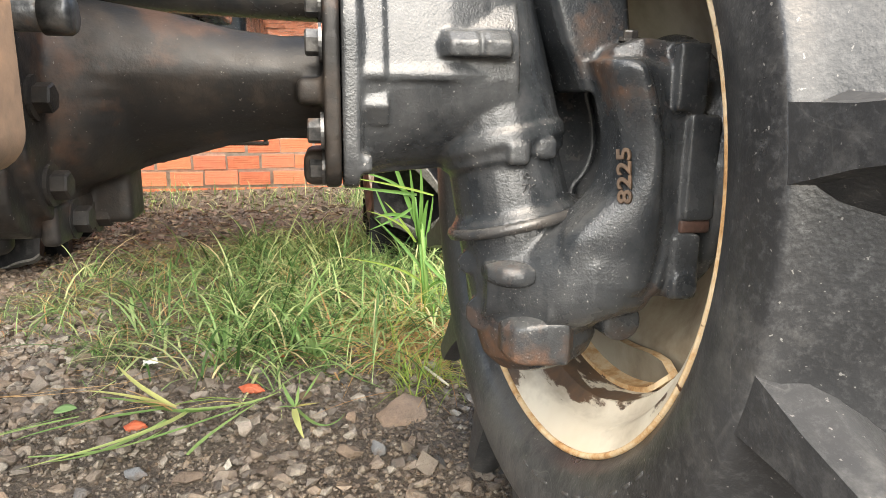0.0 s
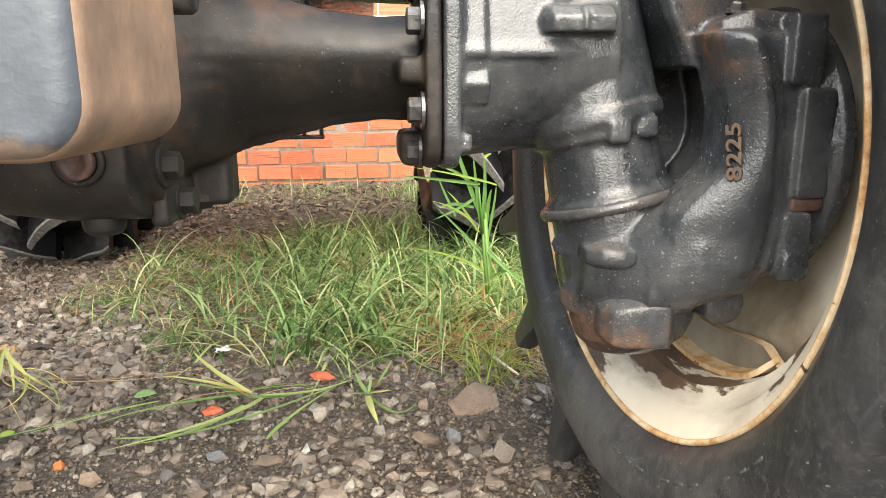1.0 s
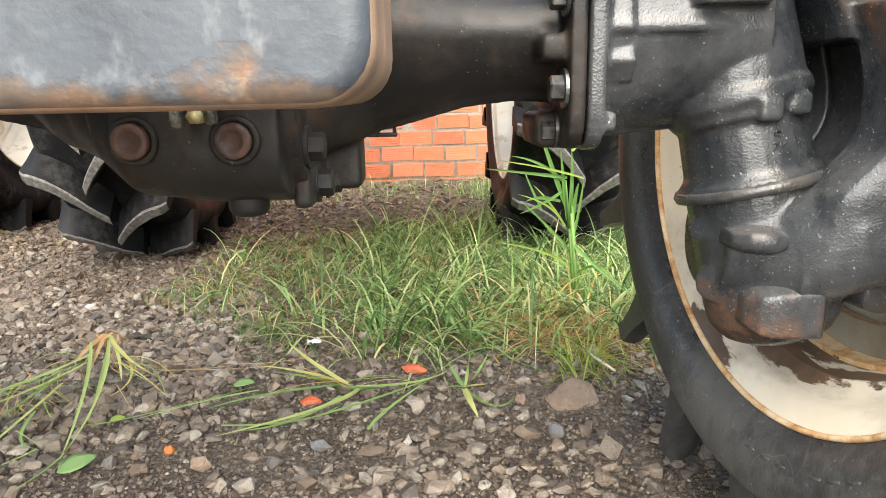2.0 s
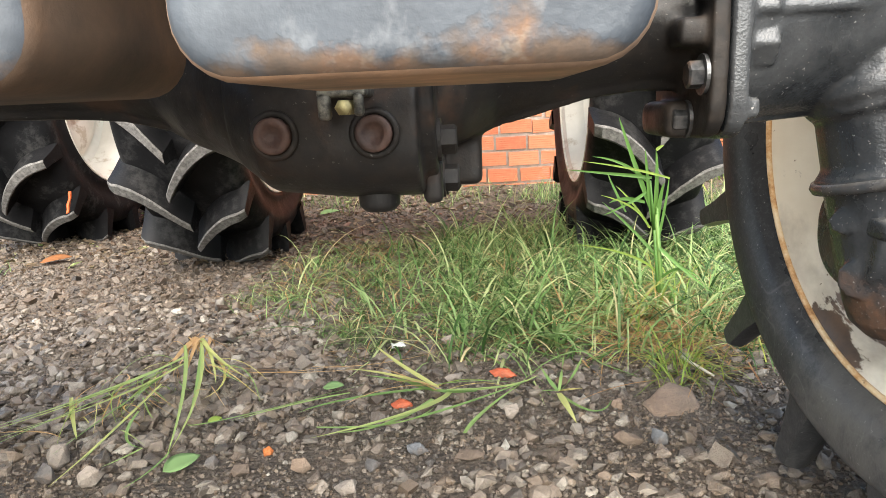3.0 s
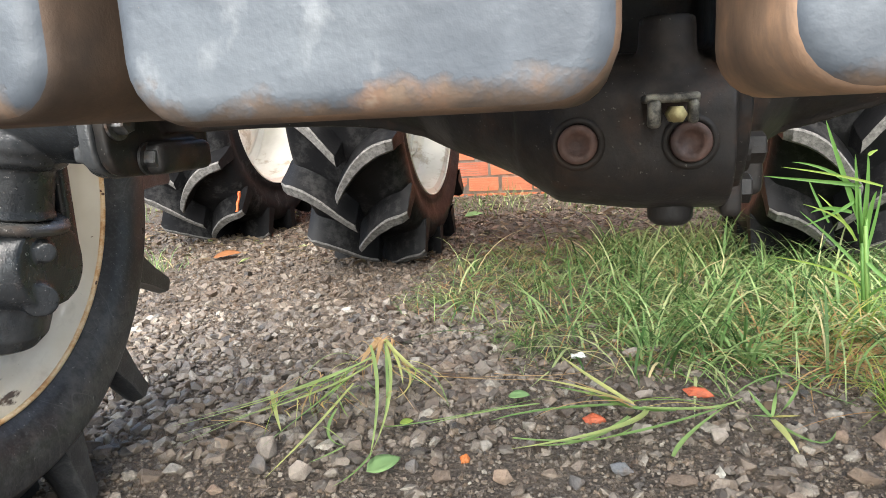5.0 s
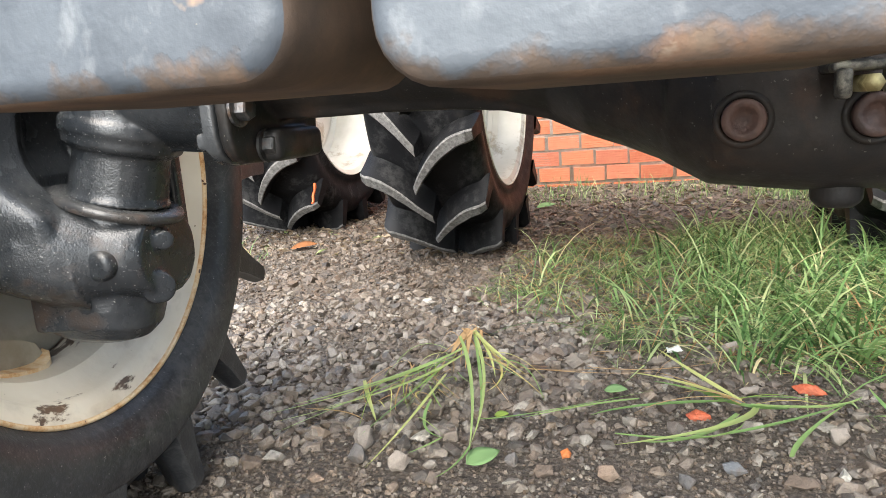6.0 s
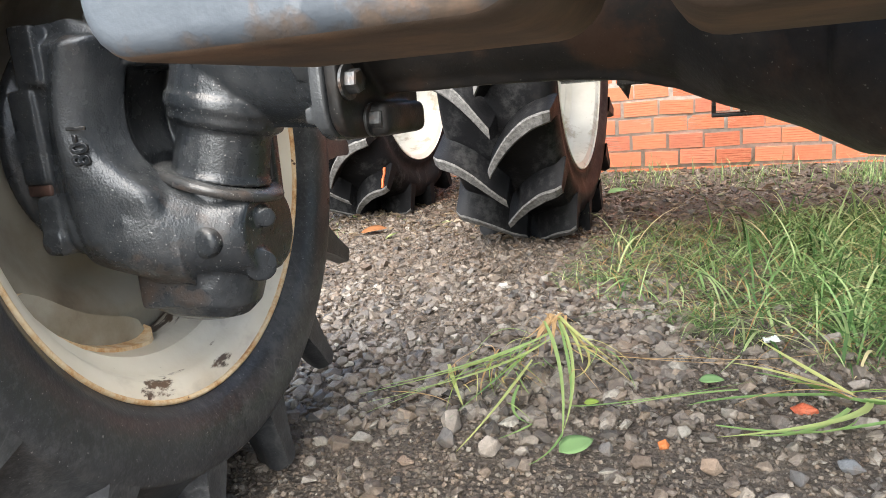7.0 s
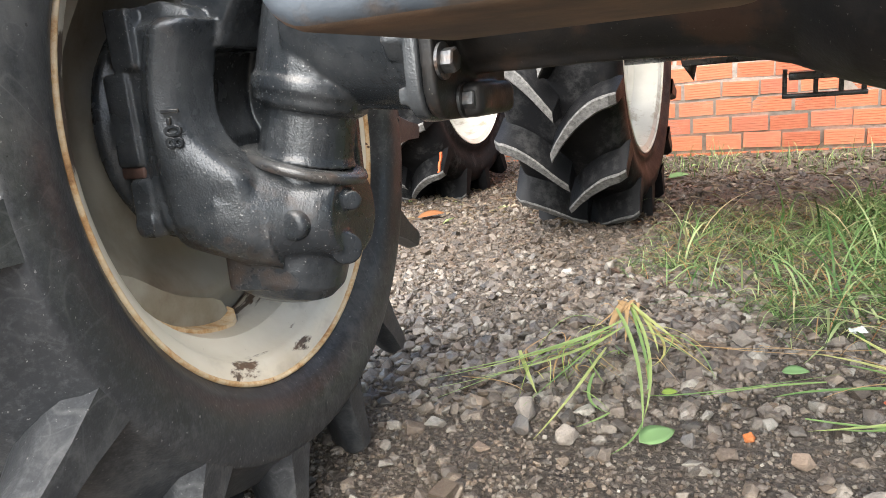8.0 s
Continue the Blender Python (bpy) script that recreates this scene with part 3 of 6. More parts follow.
        for i in range(12):
            bm.faces.new((lo[i], lo[i + 1], hi[i + 1], hi[i]))
        ext = bmesh.ops.extrude_face_region(bm, geom=bm.faces[:])
        bmesh.ops.translate(bm, vec=(s * 0.011, 0, 0), verts=[v for v in ext["geom"] if isinstance(v, bmesh.types.BMVert)])
        bmesh.ops.recalc_face_normals(bm, faces=bm.faces)
        bm.normal_update()
        for f in bm.faces:
            f.material_index = 1 if abs(f.normal.x) < 0.5 else 0
        face_mat = (DIRTY_SHADED if s > 0 else OLIVE_DIRT) if front else rim_mat
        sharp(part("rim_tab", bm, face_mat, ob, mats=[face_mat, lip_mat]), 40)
        # its edge, bent inwards, with rounded ends
        bm = bmesh.new()
        lo, hi = [], []
        for j in range(21):
            u = 2 * j / 20 - 1
            ang = a0 + u * 0.50
            rr = r_rim - 0.054 - 0.010 * max(0.0, (abs(u) - 0.75) / 0.25) ** 2
            wide = 0.018 * (1 - max(0.0, (abs(u) - 0.8) / 0.2) ** 2 * 0.7)
            lo.append(bm.verts.new((d0 + s * 0.004, rr * math.sin(ang), rr * math.cos(ang))))
            hi.append(bm.verts.new((d0 - s * wide, (rr + 0.004) * math.sin(ang), (rr + 0.004) * math.cos(ang))))
        for i in range(20):
            bm.faces.new((lo[i], lo[i + 1], hi[i + 1], hi[i]))
        ext = bmesh.ops.extrude_face_region(bm, geom=bm.faces[:])
        for v in (v for v in ext["geom"] if isinstance(v, bmesh.types.BMVert)):
            v.co.yz = v.co.yz * (1 - 0.006 / v.co.yz.length)
        bmesh.ops.recalc_face_normals(bm, faces=bm.faces)
        part("tab_flange", bm, lip_mat, ob, smooth=False)
    # the rusty edge of each lip
    for e in (-1, 1):
        bm = bmesh.new()
        ring = [(0.0042 * math.cos(2 * math.pi * k / 8) + e * (rim_half + 0.001), r_rim + 0.003 + 0.0032 * math.sin(2 * math.pi * k / 8)) for k in range(8)]
        lathe(bm, ring, to_x, 96, closed=True)
        part("rim_lip", bm, lip_mat, ob, "worn rusty lip")
    # the tyre
    bm = bmesh.new()
    full = prof + [(-a, r) for a, r in prof[-2::-1]]
    sm = smoothed(full, 2)
    lathe(bm, sm + [(-rim_half + 0.01, r_rim - 0.01), (rim_half - 0.01, r_rim - 0.01)], to_x, 120, closed=True)
    rubber = rubber or (RUBBER if front else RUBBER_WET)
    part("tyre", bm, rubber, ob)
    # raised rings on the sidewalls
    for e in (() if front else (-1, 1)):
        bm = bmesh.new()
        rr = r_rim + 0.18 * (body - r_rim)
        aa = e * (W * 0.435)
        lathe(bm, [(aa + e * 0.0, rr - 0.003), (aa + e * 0.004, rr), (aa, rr + 0.004)], to_x, 120, closed=True)
        part("sidewall_rib", bm, rubber, ob)
    # raised marks on the inner sidewall, worn smooth
    if front and s > 0:
        for k in range(11):
            if k in (3, 7):
                continue
            bm = bmesh.new()
            box(bm, (-0.0018, -0.0080, -0.012), (0.0018, 0.0080, 0.012), 0.0016)
            mk = part("raised_mark", bm, rubber, ob)
            mk.matrix_local = pose(0, 0, 0, -turn - 184 - 4.6 * k, 0, 0) @ Matrix.Translation((-s * 0.1098, 0, r_rim + 0.047)) @ pose(0, 0, 0, 0, s * 20, 0)
    # the tread bars, left and right in turn
    pair = {}
    for e in (-1, 1):
        bm = tyre_lug(W, R, r_body, lug_w, e, lean, front)
        me = bpy.data.meshes.new("tyre_lug")
        bm.to_mesh(me)
        bm.free()
        me.materials.append(rubber)
        me.materials.append(LUGTOP)
        pair[e] = me
    for k in range(n_lugs):
        for e in (-1, 1):
            lg = new("tyre_lug", pair[e])
            lg.parent = ob
            lg.matrix_local = pose(0, 0, 0, math.degrees(2 * math.pi * (k + (0.5 if e > 0 else 0)) / n_lugs), 0, 0)
    return ob


FRONT = dict(R=0.493, r_rim=0.290, W=0.235, rim_half=0.09, n_lugs=15, lug_h=0.068, lug_w=0.032, lip_mat=LIP)
REAR = dict(R=0.648, r_rim=0.382, n_lugs=15, lug_h=0.092, lug_w=0.040, rim_mat=WHITE, lip_mat=WHITE, front=False)
wheel("front_wheel", tractor, pose(0.708, 0.086, 0.472, 0, 0, 5.4), 1, rim_mat=CREAM, lean=0.26, turn=0.6, tab_at=181, **FRONT)
wheel("front_wheel", tractor, pose(-0.733, 0.044, 0.468, 0, -0.8, 9.6), -1, rim_mat=CREAM_CLEAN, lean=0.26, turn=3.4, tab_at=207, **FRONT)
wheel("rear_wheel", tractor, pose(0.715, 1.93, 0.60, 0, 0, 0), 1, W=0.37, rim_half=0.167, lean=0.27, turn=2.5, **REAR)
wheel("rear_wheel", tractor, pose(-0.715, 1.95, 0.60, 0, 0, 0), -1, W=0.37, rim_half=0.167, lean=0.27, turn=13.5, **REAR)

# ---- front axle ----
AX_Y, AX_Z = 0.07, 0.556


def front_axle():
    bm = bmesh.new()
    loft(bm, [(0.150, 0.05, 0.545, 0.085, 0.088, 2.4), (0.185, 0.058, 0.550, 0.072, 0.080, 2.2), (0.215, 0.064, 0.553, 0.067, 0.073, 2.1), (0.25, 0.067, 0.555, 0.062, 0.066, 2.0),
              (0.30, AX_Y, AX_Z, 0.054, 0.053, 2.0), (0.345, AX_Y, AX_Z, 0.051, 0.048, 2.0), (0.39, AX_Y, AX_Z, 0.053, 0.05, 2.0)])
    loft(bm, [(-0.385, AX_Y, AX_Z, 0.052, 0.05, 2.0), (-0.33, AX_Y, AX_Z, 0.050, 0.051, 2.0), (-0.27, AX_Y, AX_Z, 0.050, 0.050, 2.0), (-0.19, 0.070, AX_Z, 0.051, 0.052, 2.0), (-0.144, 0.070, AX_Z, 0.053, 0.056, 2.0),
              (-0.10, 0.068, 0.552, 0.057, 0.063, 2.1), (-0.064, 0.064, 0.542, 0.066, 0.068, 2.2), (-0.034, 0.058, 0.530, 0.078, 0.066, 2.3), (-0.005, 0.048, 0.515, 0.094, 0.062, 2.4), (0.03, 0.036, 0.497, 0.112, 0.060, 2.6)])
    loft(bm, [(0.0, 0.045, 0.512, 0.100, 0.062, 2.4), (0.03, 0.034, 0.495, 0.115, 0.060, 2.8), (0.09, 0.030, 0.490, 0.118, 0.060, 3.2), (0.152, 0.035, 0.490, 0.115, 0.061, 3.2)])
    # the arms lean back below a crease along their upper front
    for v in bm.verts:
        fall = AX_Z + 0.014 - v.co.z
        if (v.co.x > 0.21 or v.co.x < -0.10) and fall > 0 and v.co.y < AX_Y:
            v.co.y += 0.42 * fall * min(1.0, (AX_Y - v.co.y) / 0.03)
    # boss that stands up between the weights
    lathe(bm, [(0, 0), (0, 0.031), (0.005, 0.031), (0.009, 0.023), (0.040, 0.020), (0.060, 0.019), (0.060, 0)], aim((0.108, -0.055, 0.510), (0.108, -0.055, 0.7)), 28)
    # joint ring between the middle and the long arm, and the rib under it
    loft(bm, [(0.142, 0.04, 0.545, 0.112, 0.112, 2.6), (0.164, 0.04, 0.545, 0.112, 0.112, 2.6)])
    box(bm, (0.165, 0.06, 0.428), (0.200, 0.11, 0.51), 0.006)
    # the hump behind, which carries the pivot
    box(bm, (0.02, 0.10, 0.50), (0.155, 0.16, 0.66), 0.015)
    # end flanges, with ears for the bolts
    for s in (-1, 1):
        box(bm, (min(s * 0.359, s * 0.388), -0.010, 0.541), (max(s * 0.359, s * 0.388), 0.06, 0.564), 0.006)
        box(bm, (min(s * 0.362, s * 0.388), 0.034, 0.465), (max(s * 0.362, s * 0.388), 0.13, 0.498), 0.008)
        loft(bm, [(s * 0.383, AX_Y, AX_Z, 0.087, 0.091, 6.0), (s * 0.3975, AX_Y, AX_Z, 0.087, 0.091, 6.0)], 64)
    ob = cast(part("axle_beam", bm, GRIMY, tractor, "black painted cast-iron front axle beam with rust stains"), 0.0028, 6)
    for s in (-1, 1):
        for ang in (-152, -112, 112, 152):
            y, z = AX_Y + 0.080 * math.cos(radians(ang)), AX_Z + 0.080 * math.sin(radians(ang))
            bolt(ob, (s * 0.3825, y, z), (-s, 0, 0), 0.0115)
    for y, z in ((-0.030, 0.476), (0.012, 0.441), (-0.045, 0.545), (0.07, 0.436)):
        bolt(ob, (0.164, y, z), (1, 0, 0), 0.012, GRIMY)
    # two rusty plugs in the front face, in round seats
    for x, z in ((0.047, 0.486), (0.121, 0.485)):
        bm = bmesh.new()
        lathe(bm, [(0, 0), (0, 0.0185), (0.005, 0.0185), (0.006, 0.0145), (0.003, 0.0135), (0.003, 0)], aim((x, -0.082, z), (x, -0.2, z)), 32)
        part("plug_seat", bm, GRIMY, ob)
        bm = bmesh.new()
        lathe(bm, [(0, 0), (0, 0.0135), (0.008, 0.0135), (0.009, 0.0125), (0.009, 0.0078), (0.007, 0.0072), (0.007, 0)], aim((x, -0.084, z), (x, -0.2, z)), 32)
        part("plug", bm, PLUG, ob, "rusty brown round plug")
    # brass fitting on a bracket over the plugs
    bm = bmesh.new()
    box(bm, (0.089, -0.125, 0.511), (0.122, -0.08, 0.517), 0.002)
    box(bm, (0.0905, -0.130, 0.496), (0.0985, -0.118, 0.513), 0.0025)
    box(bm, (0.1145, -0.130, 0.498), (0.1205, -0.118, 0.513), 0.0025)
    part("hose_bracket", bm, PALE_METAL, ob, "small pale dirty metal bracket")
    bm = bmesh.new()
    rod(bm, (0.108, -0.132, 0.504), (0.108, -0.1, 0.504), 0.0055, seg=6)
    part("fitting", bm, BRASS, ob, "dirty brass pipe fitting")
    # the drain boss that hangs below
    bm = bmesh.new()
    lathe(bm, [(0, 0), (0, 0.012), (0.005, 0.0168), (0.020, 0.0175), (0.06, 0.018), (0.06, 0)], aim((0.114, -0.03, 0.420), (0.114, -0.03, 0.5)), 28)
    box(bm, (0.150, -0.03, 0.424), (0.166, 0.08, 0.46), 0.004)
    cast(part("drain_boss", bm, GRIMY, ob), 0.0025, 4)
    # pivot pin whose end stands out in front of the arm
    bm = bmesh.new()
    rod(bm, (0.06, -0.10, 0.601), (0.200, -0.10, 0.601), 0.0125, bevel=0.002)
    for k in range(9):
        lathe(bm, [(0, 0.0125), (0.0015, 0.0138), (0.003, 0.0125)], aim((0.125 + 0.0045 * k, -0.10, 0.601), (0.3, -0.10, 0.601)), 24, closed=True)
    lathe(bm, [(0, 0), (0, 0.0145), (0.016, 0.0145), (0.019, 0.0125), (0.019, 0)], aim((0.198, -0.10, 0.601), (0.3, -0.10, 0.601)), 32)
    part("pivot_pin", bm, STEEL, ob, "pale worn steel pin")
    # steering ram behind the arm
    bm = bmesh.new()
    rod(bm, (0.10, 0.15, 0.668), (0.43, 0.15, 0.655), 0.032, bevel=0.004)
    rod(bm, (-0.43, 0.15, 0.655), (0.10, 0.15, 0.668), 0.014, bevel=0.002)
    part("steering_ram", bm, CAST, ob)
    # ragged flash left along the casting's underside
    bm = bmesh.new()
    rnd = random.Random(5)
    fin = []
    for k in range(70):
        u = k / 69
        x = 0.195 + 0.150 * u
        z = 0.480 + 0.0330 * min(1.0, u / 0.72) ** 0.8
        h = rnd.choice((0.0, 0.001, 0.002, 0.004)) * rnd.uniform(0.5, 1.2)
        fin.append([(x, 0.066, z + 0.020), (x, 0.066, z - h), (x, 0.074, z - h), (x, 0.074, z + 0.020)])
    skin(bm, fin)
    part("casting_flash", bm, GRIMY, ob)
    return ob


def skin(bm, rings):
    """A closed skin through rings of as many points each."""
    tmp = bmesh.new()
    vs = [[tmp.verts.new(p) for p in ring] for ring in rings]
    n = len(vs[0])
    for a, b in zip(vs, vs[1:]):
        for k in range(n):
            j = (k + 1) % n
            tmp.faces.new((a[k], a[j], b[j], b[k]))
    tmp.faces.new(vs[0][::-1])
    tmp.faces.new(vs[-1])
    bmesh.ops.recalc_face_normals(tmp, faces=tmp.faces)
    return merge(bm, tmp)


def along(z, table):
    """A value read between the rows (z, value) of a table."""
    if z <= table[0][0]:
        return table[0][1]
    for (a, u), (b, v) in zip(table, table[1:]):
        if z <= b:
            return u + (v - u) * (z - a) / (b - a)
    return table[-1][1]


def gear_case(s, out=0.0, turn=0.0):
    """The drop gear case at one end of the axle: kingpin housing, collar, knuckle and final drive.
    The final drive sits out further, and the knuckle is steered by turn degrees."""
    KT = 12.0

    def steered(bm):
        for v in bm.verts:
            v.co.x += out * max(0.0, min(1.0, (v.co.x - 0.575) / 0.04))
        flipped(bm, s)
        c = Matrix.Translation((s * 0.575, 0.054, 0))
        bmesh.ops.transform(bm, matrix=c @ pose(0, 0, 0, 0, 0, turn) @ c.inverted(), verts=bm.verts)
        return bm

    def kp(z):
        return Vector((0.575 + (0.014 if s < 0 else 0.0) + (0.4265 - z) * math.tan(radians(KT)), 0.054 + 0.1 * (z - 0.4265), z))
    bm = bmesh.new()
    # flange and the arm that runs into the kingpin housing
    loft(bm, [(0.3985, AX_Y, AX_Z, 0.088, 0.092, 6.0), (0.413, AX_Y, AX_Z, 0.088, 0.092, 6.0), (0.418, AX_Y, AX_Z, 0.080, 0.085, 3.4), (0.45, AX_Y, AX_Z, 0.075, 0.081, 2.9), (0.50, 0.066, 0.560, 0.070, 0.081, 2.8), (0.56, 0.06, 0.565, 0.062, 0.081, 2.6)])
    for v in bm.verts:
        if v.co.x > 0.414 and v.co.z < 0.556 and v.co.y < 0.06:
            v.co.y += 0.40 * (0.556 - v.co.z) * min(1.0, (0.06 - v.co.y) / 0.03)
    rod(bm, kp(0.70), kp(0.500), 0.059, 0.064)
    rod(bm, kp(0.50), kp(0.428), 0.056 if s > 0 else 0.050, 0.060 if s > 0 else 0.053)
    ring = (0.055, 0.0575, 0.061, 0.0665, 0.0675) if s > 0 else (0.050, 0.0510, 0.0525, 0.0560, 0.0570)
    lathe(bm, [(0, 0), *zip((0, 0.012, 0.020, 0.026, 0.029), ring), (0.029, 0)], aim(kp(0.457), kp(0.3)), 56)
    # the shoulder between housing and neck
    lathe(bm, [(0, 0), (0, 0.060), (0.010, 0.067), (0.020, 0.0675), (0.027, 0.063), (0.034, 0.0625), (0.040, 0.055), (0.04, 0)], aim(kp(0.522), kp(0.4)), 48)
    # the slanting pad, the web with a hollow under it and the bosses on the front face
    skin(bm, [[(x, 0.06, 0.562), (x, -0.013 + d, 0.5625), (x, -0.015 + d, 0.568), (x, -0.011 + d, 0.578), (x, 0.012 + d, 0.70), (x, 0.06, 0.70)] for x, d in ((0.408, 0.0), (0.436, 0.0), (0.437, 0.004), (0.495, 0.004), (0.530, 0.012), (0.560, 0.03))])
    box(bm, (0.404, -0.013, 0.500), (0.4135, 0.05, 0.70), 0.002)
    skin(bm, [[(x, 0.05, 0.522), (x, y1, 0.523), (x, y0, 0.540), (x, y0 + 0.006, 0.560), (x, 0.05, 0.562)] for x, y0, y1 in ((0.410, -0.011, 0.004), (0.4395, -0.010, 0.004), (0.4425, 0.004, 0.012))])
    skin(bm, [[(x, 0.05, 0.583), (x, y, 0.584), (x, y - 0.002, 0.596), (x, y + 0.010, 0.606), (x, 0.05, 0.610)] for x, y in ((0.480, 0.002), (0.492, -0.020), (0.517, -0.024), (0.519, -0.016), (0.523, -0.026), (0.546, -0.024), (0.552, 0.0))])
    box(bm, (0.403, -0.014, 0.482), (0.4245, 0.05, 0.4985), 0.0035)
    if s > 0:
        box(bm, (0.550, -0.0075, 0.487), (0.572, 0.05, 0.509), 0.004)
        box(bm, (0.580, -0.001, 0.492), (0.600, 0.05, 0.513), 0.004)
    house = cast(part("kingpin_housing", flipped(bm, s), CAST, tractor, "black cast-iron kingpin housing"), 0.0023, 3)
    # the collar where the knuckle turns
    bm = bmesh.new()
    lathe(bm, [(0, 0), (0, 0.058), (0.0015, 0.0695), (0.006, 0.0718), (0.011, 0.0700), (0.0125, 0.058), (0.0125, 0)], aim(kp(0.4315), kp(0.3) + Vector((0.0 if s > 0 else 0.013, 0, 0))), 56)
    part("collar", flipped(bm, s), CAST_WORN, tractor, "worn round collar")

    # the knuckle and the final drive, in one casting
    bm = bmesh.new()
    rod(bm, kp(0.422), kp(0.318), 0.061 if s > 0 else 0.058, 0.063)
    lathe(bm, [(0, 0), (0, 0.063), (0.02, 0.061), (0.036, 0.050), (0.044, 0.034), (0.046, 0)], aim(kp(0.319), kp(0.2)), 40)
    # the broad bowed column, a rounded ridge with a softer step beside it
    inner = [(0.36, 0.594), (0.415, 0.594), (0.435, 0.600), (0.450, 0.625), (0.476, 0.642), (0.495, 0.645), (0.530, 0.641), (0.575, 0.626), (0.60, 0.618)]
    outer = [(0.36, 0.704), (0.40, 0.714), (0.48, 0.718), (0.54, 0.714), (0.60, 0.706)]
    seam = [(0.36, 0.672), (0.434, 0.688), (0.510, 0.686), (0.560, 0.674), (0.60, 0.656)]
    rings = []
    for k in range(33):
        z = 0.366 + (0.583 - 0.366) * k / 32
        a, b, c = (sum(along(z + o, tab) for o in (-0.016, -0.008, 0.0, 0.008, 0.016)) / 5 for tab in (inner, outer, seam))
        d = 0.012 * max(0.0, (0.376 - z) / 0.010) + 0.010 * max(0.0, (z - 0.574) / 0.009) ** 2
        low = max(0.0, min(1.0, (0.47 - z) / 0.06))
        bore = max(a + 0.034, kp(z).x + 0.085) if z > 0.432 else a
        e = c - 0.010 * (1 - low)
        bow = [(a + u * (e - a), y + 0.006 * low + d, z) for u, y in ((0, -0.044), (0.07, -0.0525), (0.22, -0.0590), (0.42, -0.0650), (0.60, -0.0690), (0.74, -0.0700), (0.88, -0.0675), (1.0, -0.0615))]
        rings.append([(a - 0.002, 0.0, z), (a - 0.001, -0.024 + d, z), *bow, (e + 0.005, -0.0585 + d, z), (e + 0.010, -0.0565 + d, z), (e + 0.014, -0.0540 + d, z), (0.5 * (b + c) + 0.004, -0.0550 + d, z), (b - 0.006, -0.055 + d, z), (b, -0.048 + d, z), (b, 0.14, z), (bore + 0.01, 0.14, z), (bore, 0.045, z), (0.5 * (a + bore), 0.02, z)])
    skin(bm, rings)
    # the set-back facet over its top and the arm that goes on upwards
    skin(bm, [[(x, 0.10, z0), (x, y, z0), (x, y + 0.006, z0 + h), (x, 0.10, z0 + h)] for x, y, z0, h in ((0.626, -0.010, 0.565, 0.012), (0.636, -0.036, 0.565, 0.028), (0.660, -0.046, 0.566, 0.036), (0.705, -0.048, 0.566, 0.031))])
    skin(bm, [[(x + 0.004, -0.004, z), (x, 0.006, z), (x, 0.11, z), (x + w, 0.11, z), (x + w, 0.004, z), (x + w - 0.006, -0.004, z)] for x, w, z in ((0.622, 0.048, 0.555), (0.612, 0.058, 0.578), (0.600, 0.068, 0.600), (0.586, 0.076, 0.64), (0.560, 0.086, 0.74))])
    # the fork that closes the case behind the kingpin
    box(bm, (0.560, 0.124, 0.36), (0.70, 0.150, 0.73), 0.008)
    # where the knuckle runs into it
    loft(bm, [(0.535, 0.056, 0.368, 0.054, 0.048, 2.2), (0.548, 0.055, 0.369, 0.063, 0.049, 2.3), (0.572, 0.052, 0.371, 0.073, 0.051, 2.5), (0.598, 0.048, 0.378, 0.094, 0.057, 2.8), (0.620, 0.046, 0.384, 0.104, 0.060, 2.9), (0.645, 0.046, 0.390, 0.108, 0.058, 3.0), (0.68, 0.05, 0.392, 0.104, 0.054, 3.0)])
    # the plates along the outer edge
    box(bm, (0.684, -0.0620, 0.538), (0.714, 0.08, 0.597), 0.003)
    box(bm, (0.700, -0.0610, 0.441), (0.730, 0.08, 0.536), 0.003)
    box(bm, (0.692, -0.0615, 0.366), (0.721, 0.08, 0.430), 0.006, None, 3)
    rod(bm, (0.706, -0.04, 0.381), (0.706, -0.0640, 0.381), 0.013)
    # bosses
    rod(bm, (0.540, 0.05, 0.385), (0.519 if s > 0 else 0.525, 0.035, 0.385), 0.011)
    rod(bm, (0.560, 0.05, 0.335), (0.532, 0.025, 0.333), 0.018)
    loft(bm, [(0.585, 0.046, 0.362, 0.082, 0.050, 2.6), (0.620, 0.048, 0.362, 0.086, 0.048, 2.6), (0.660, 0.052, 0.366, 0.076, 0.044, 2.6), (0.69, 0.055, 0.370, 0.060, 0.036, 2.4)])
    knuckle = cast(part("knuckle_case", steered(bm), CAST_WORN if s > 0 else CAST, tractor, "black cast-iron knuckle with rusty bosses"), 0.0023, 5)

    for kind_ in (0, 1, 2) if s > 0 else (0, 1):
        bm = bmesh.new()
        if kind_ == 2:
            rod(bm, (0.662, 0.04, 0.338), (0.664, -0.030, 0.336), 0.024, 0.020, 28, 0.004)
        elif kind_:
            if s > 0:
                loft(bm, [(0.532 + 0.011 * k, 0.010, 0.3835, (0.020, 0.034, 0.0385, 0.039, 0.036)[k], (0.008, 0.012, 0.0135, 0.0135, 0.011)[k], 3.2) for k in range(5)])
            else:
                rod(bm, (0.572, 0.05, 0.370), (0.570, -0.0330, 0.369), 0.0195, 0.0175, 28, 0.004)
        else:
            skin(bm, [[(x, 0.06, z0), (x, y, z0), (x, y, z1), (x, y + 0.05, z1 + 0.016), (x, 0.06, z1 + 0.016)] for x, y, z0, z1 in ((0.548, -0.006, 0.304, 0.330), (0.556, -0.024, 0.298, 0.333), (0.568, -0.030, 0.296, 0.336), (0.608, -0.034, 0.296, 0.341), (0.618, -0.020, 0.298, 0.338))])
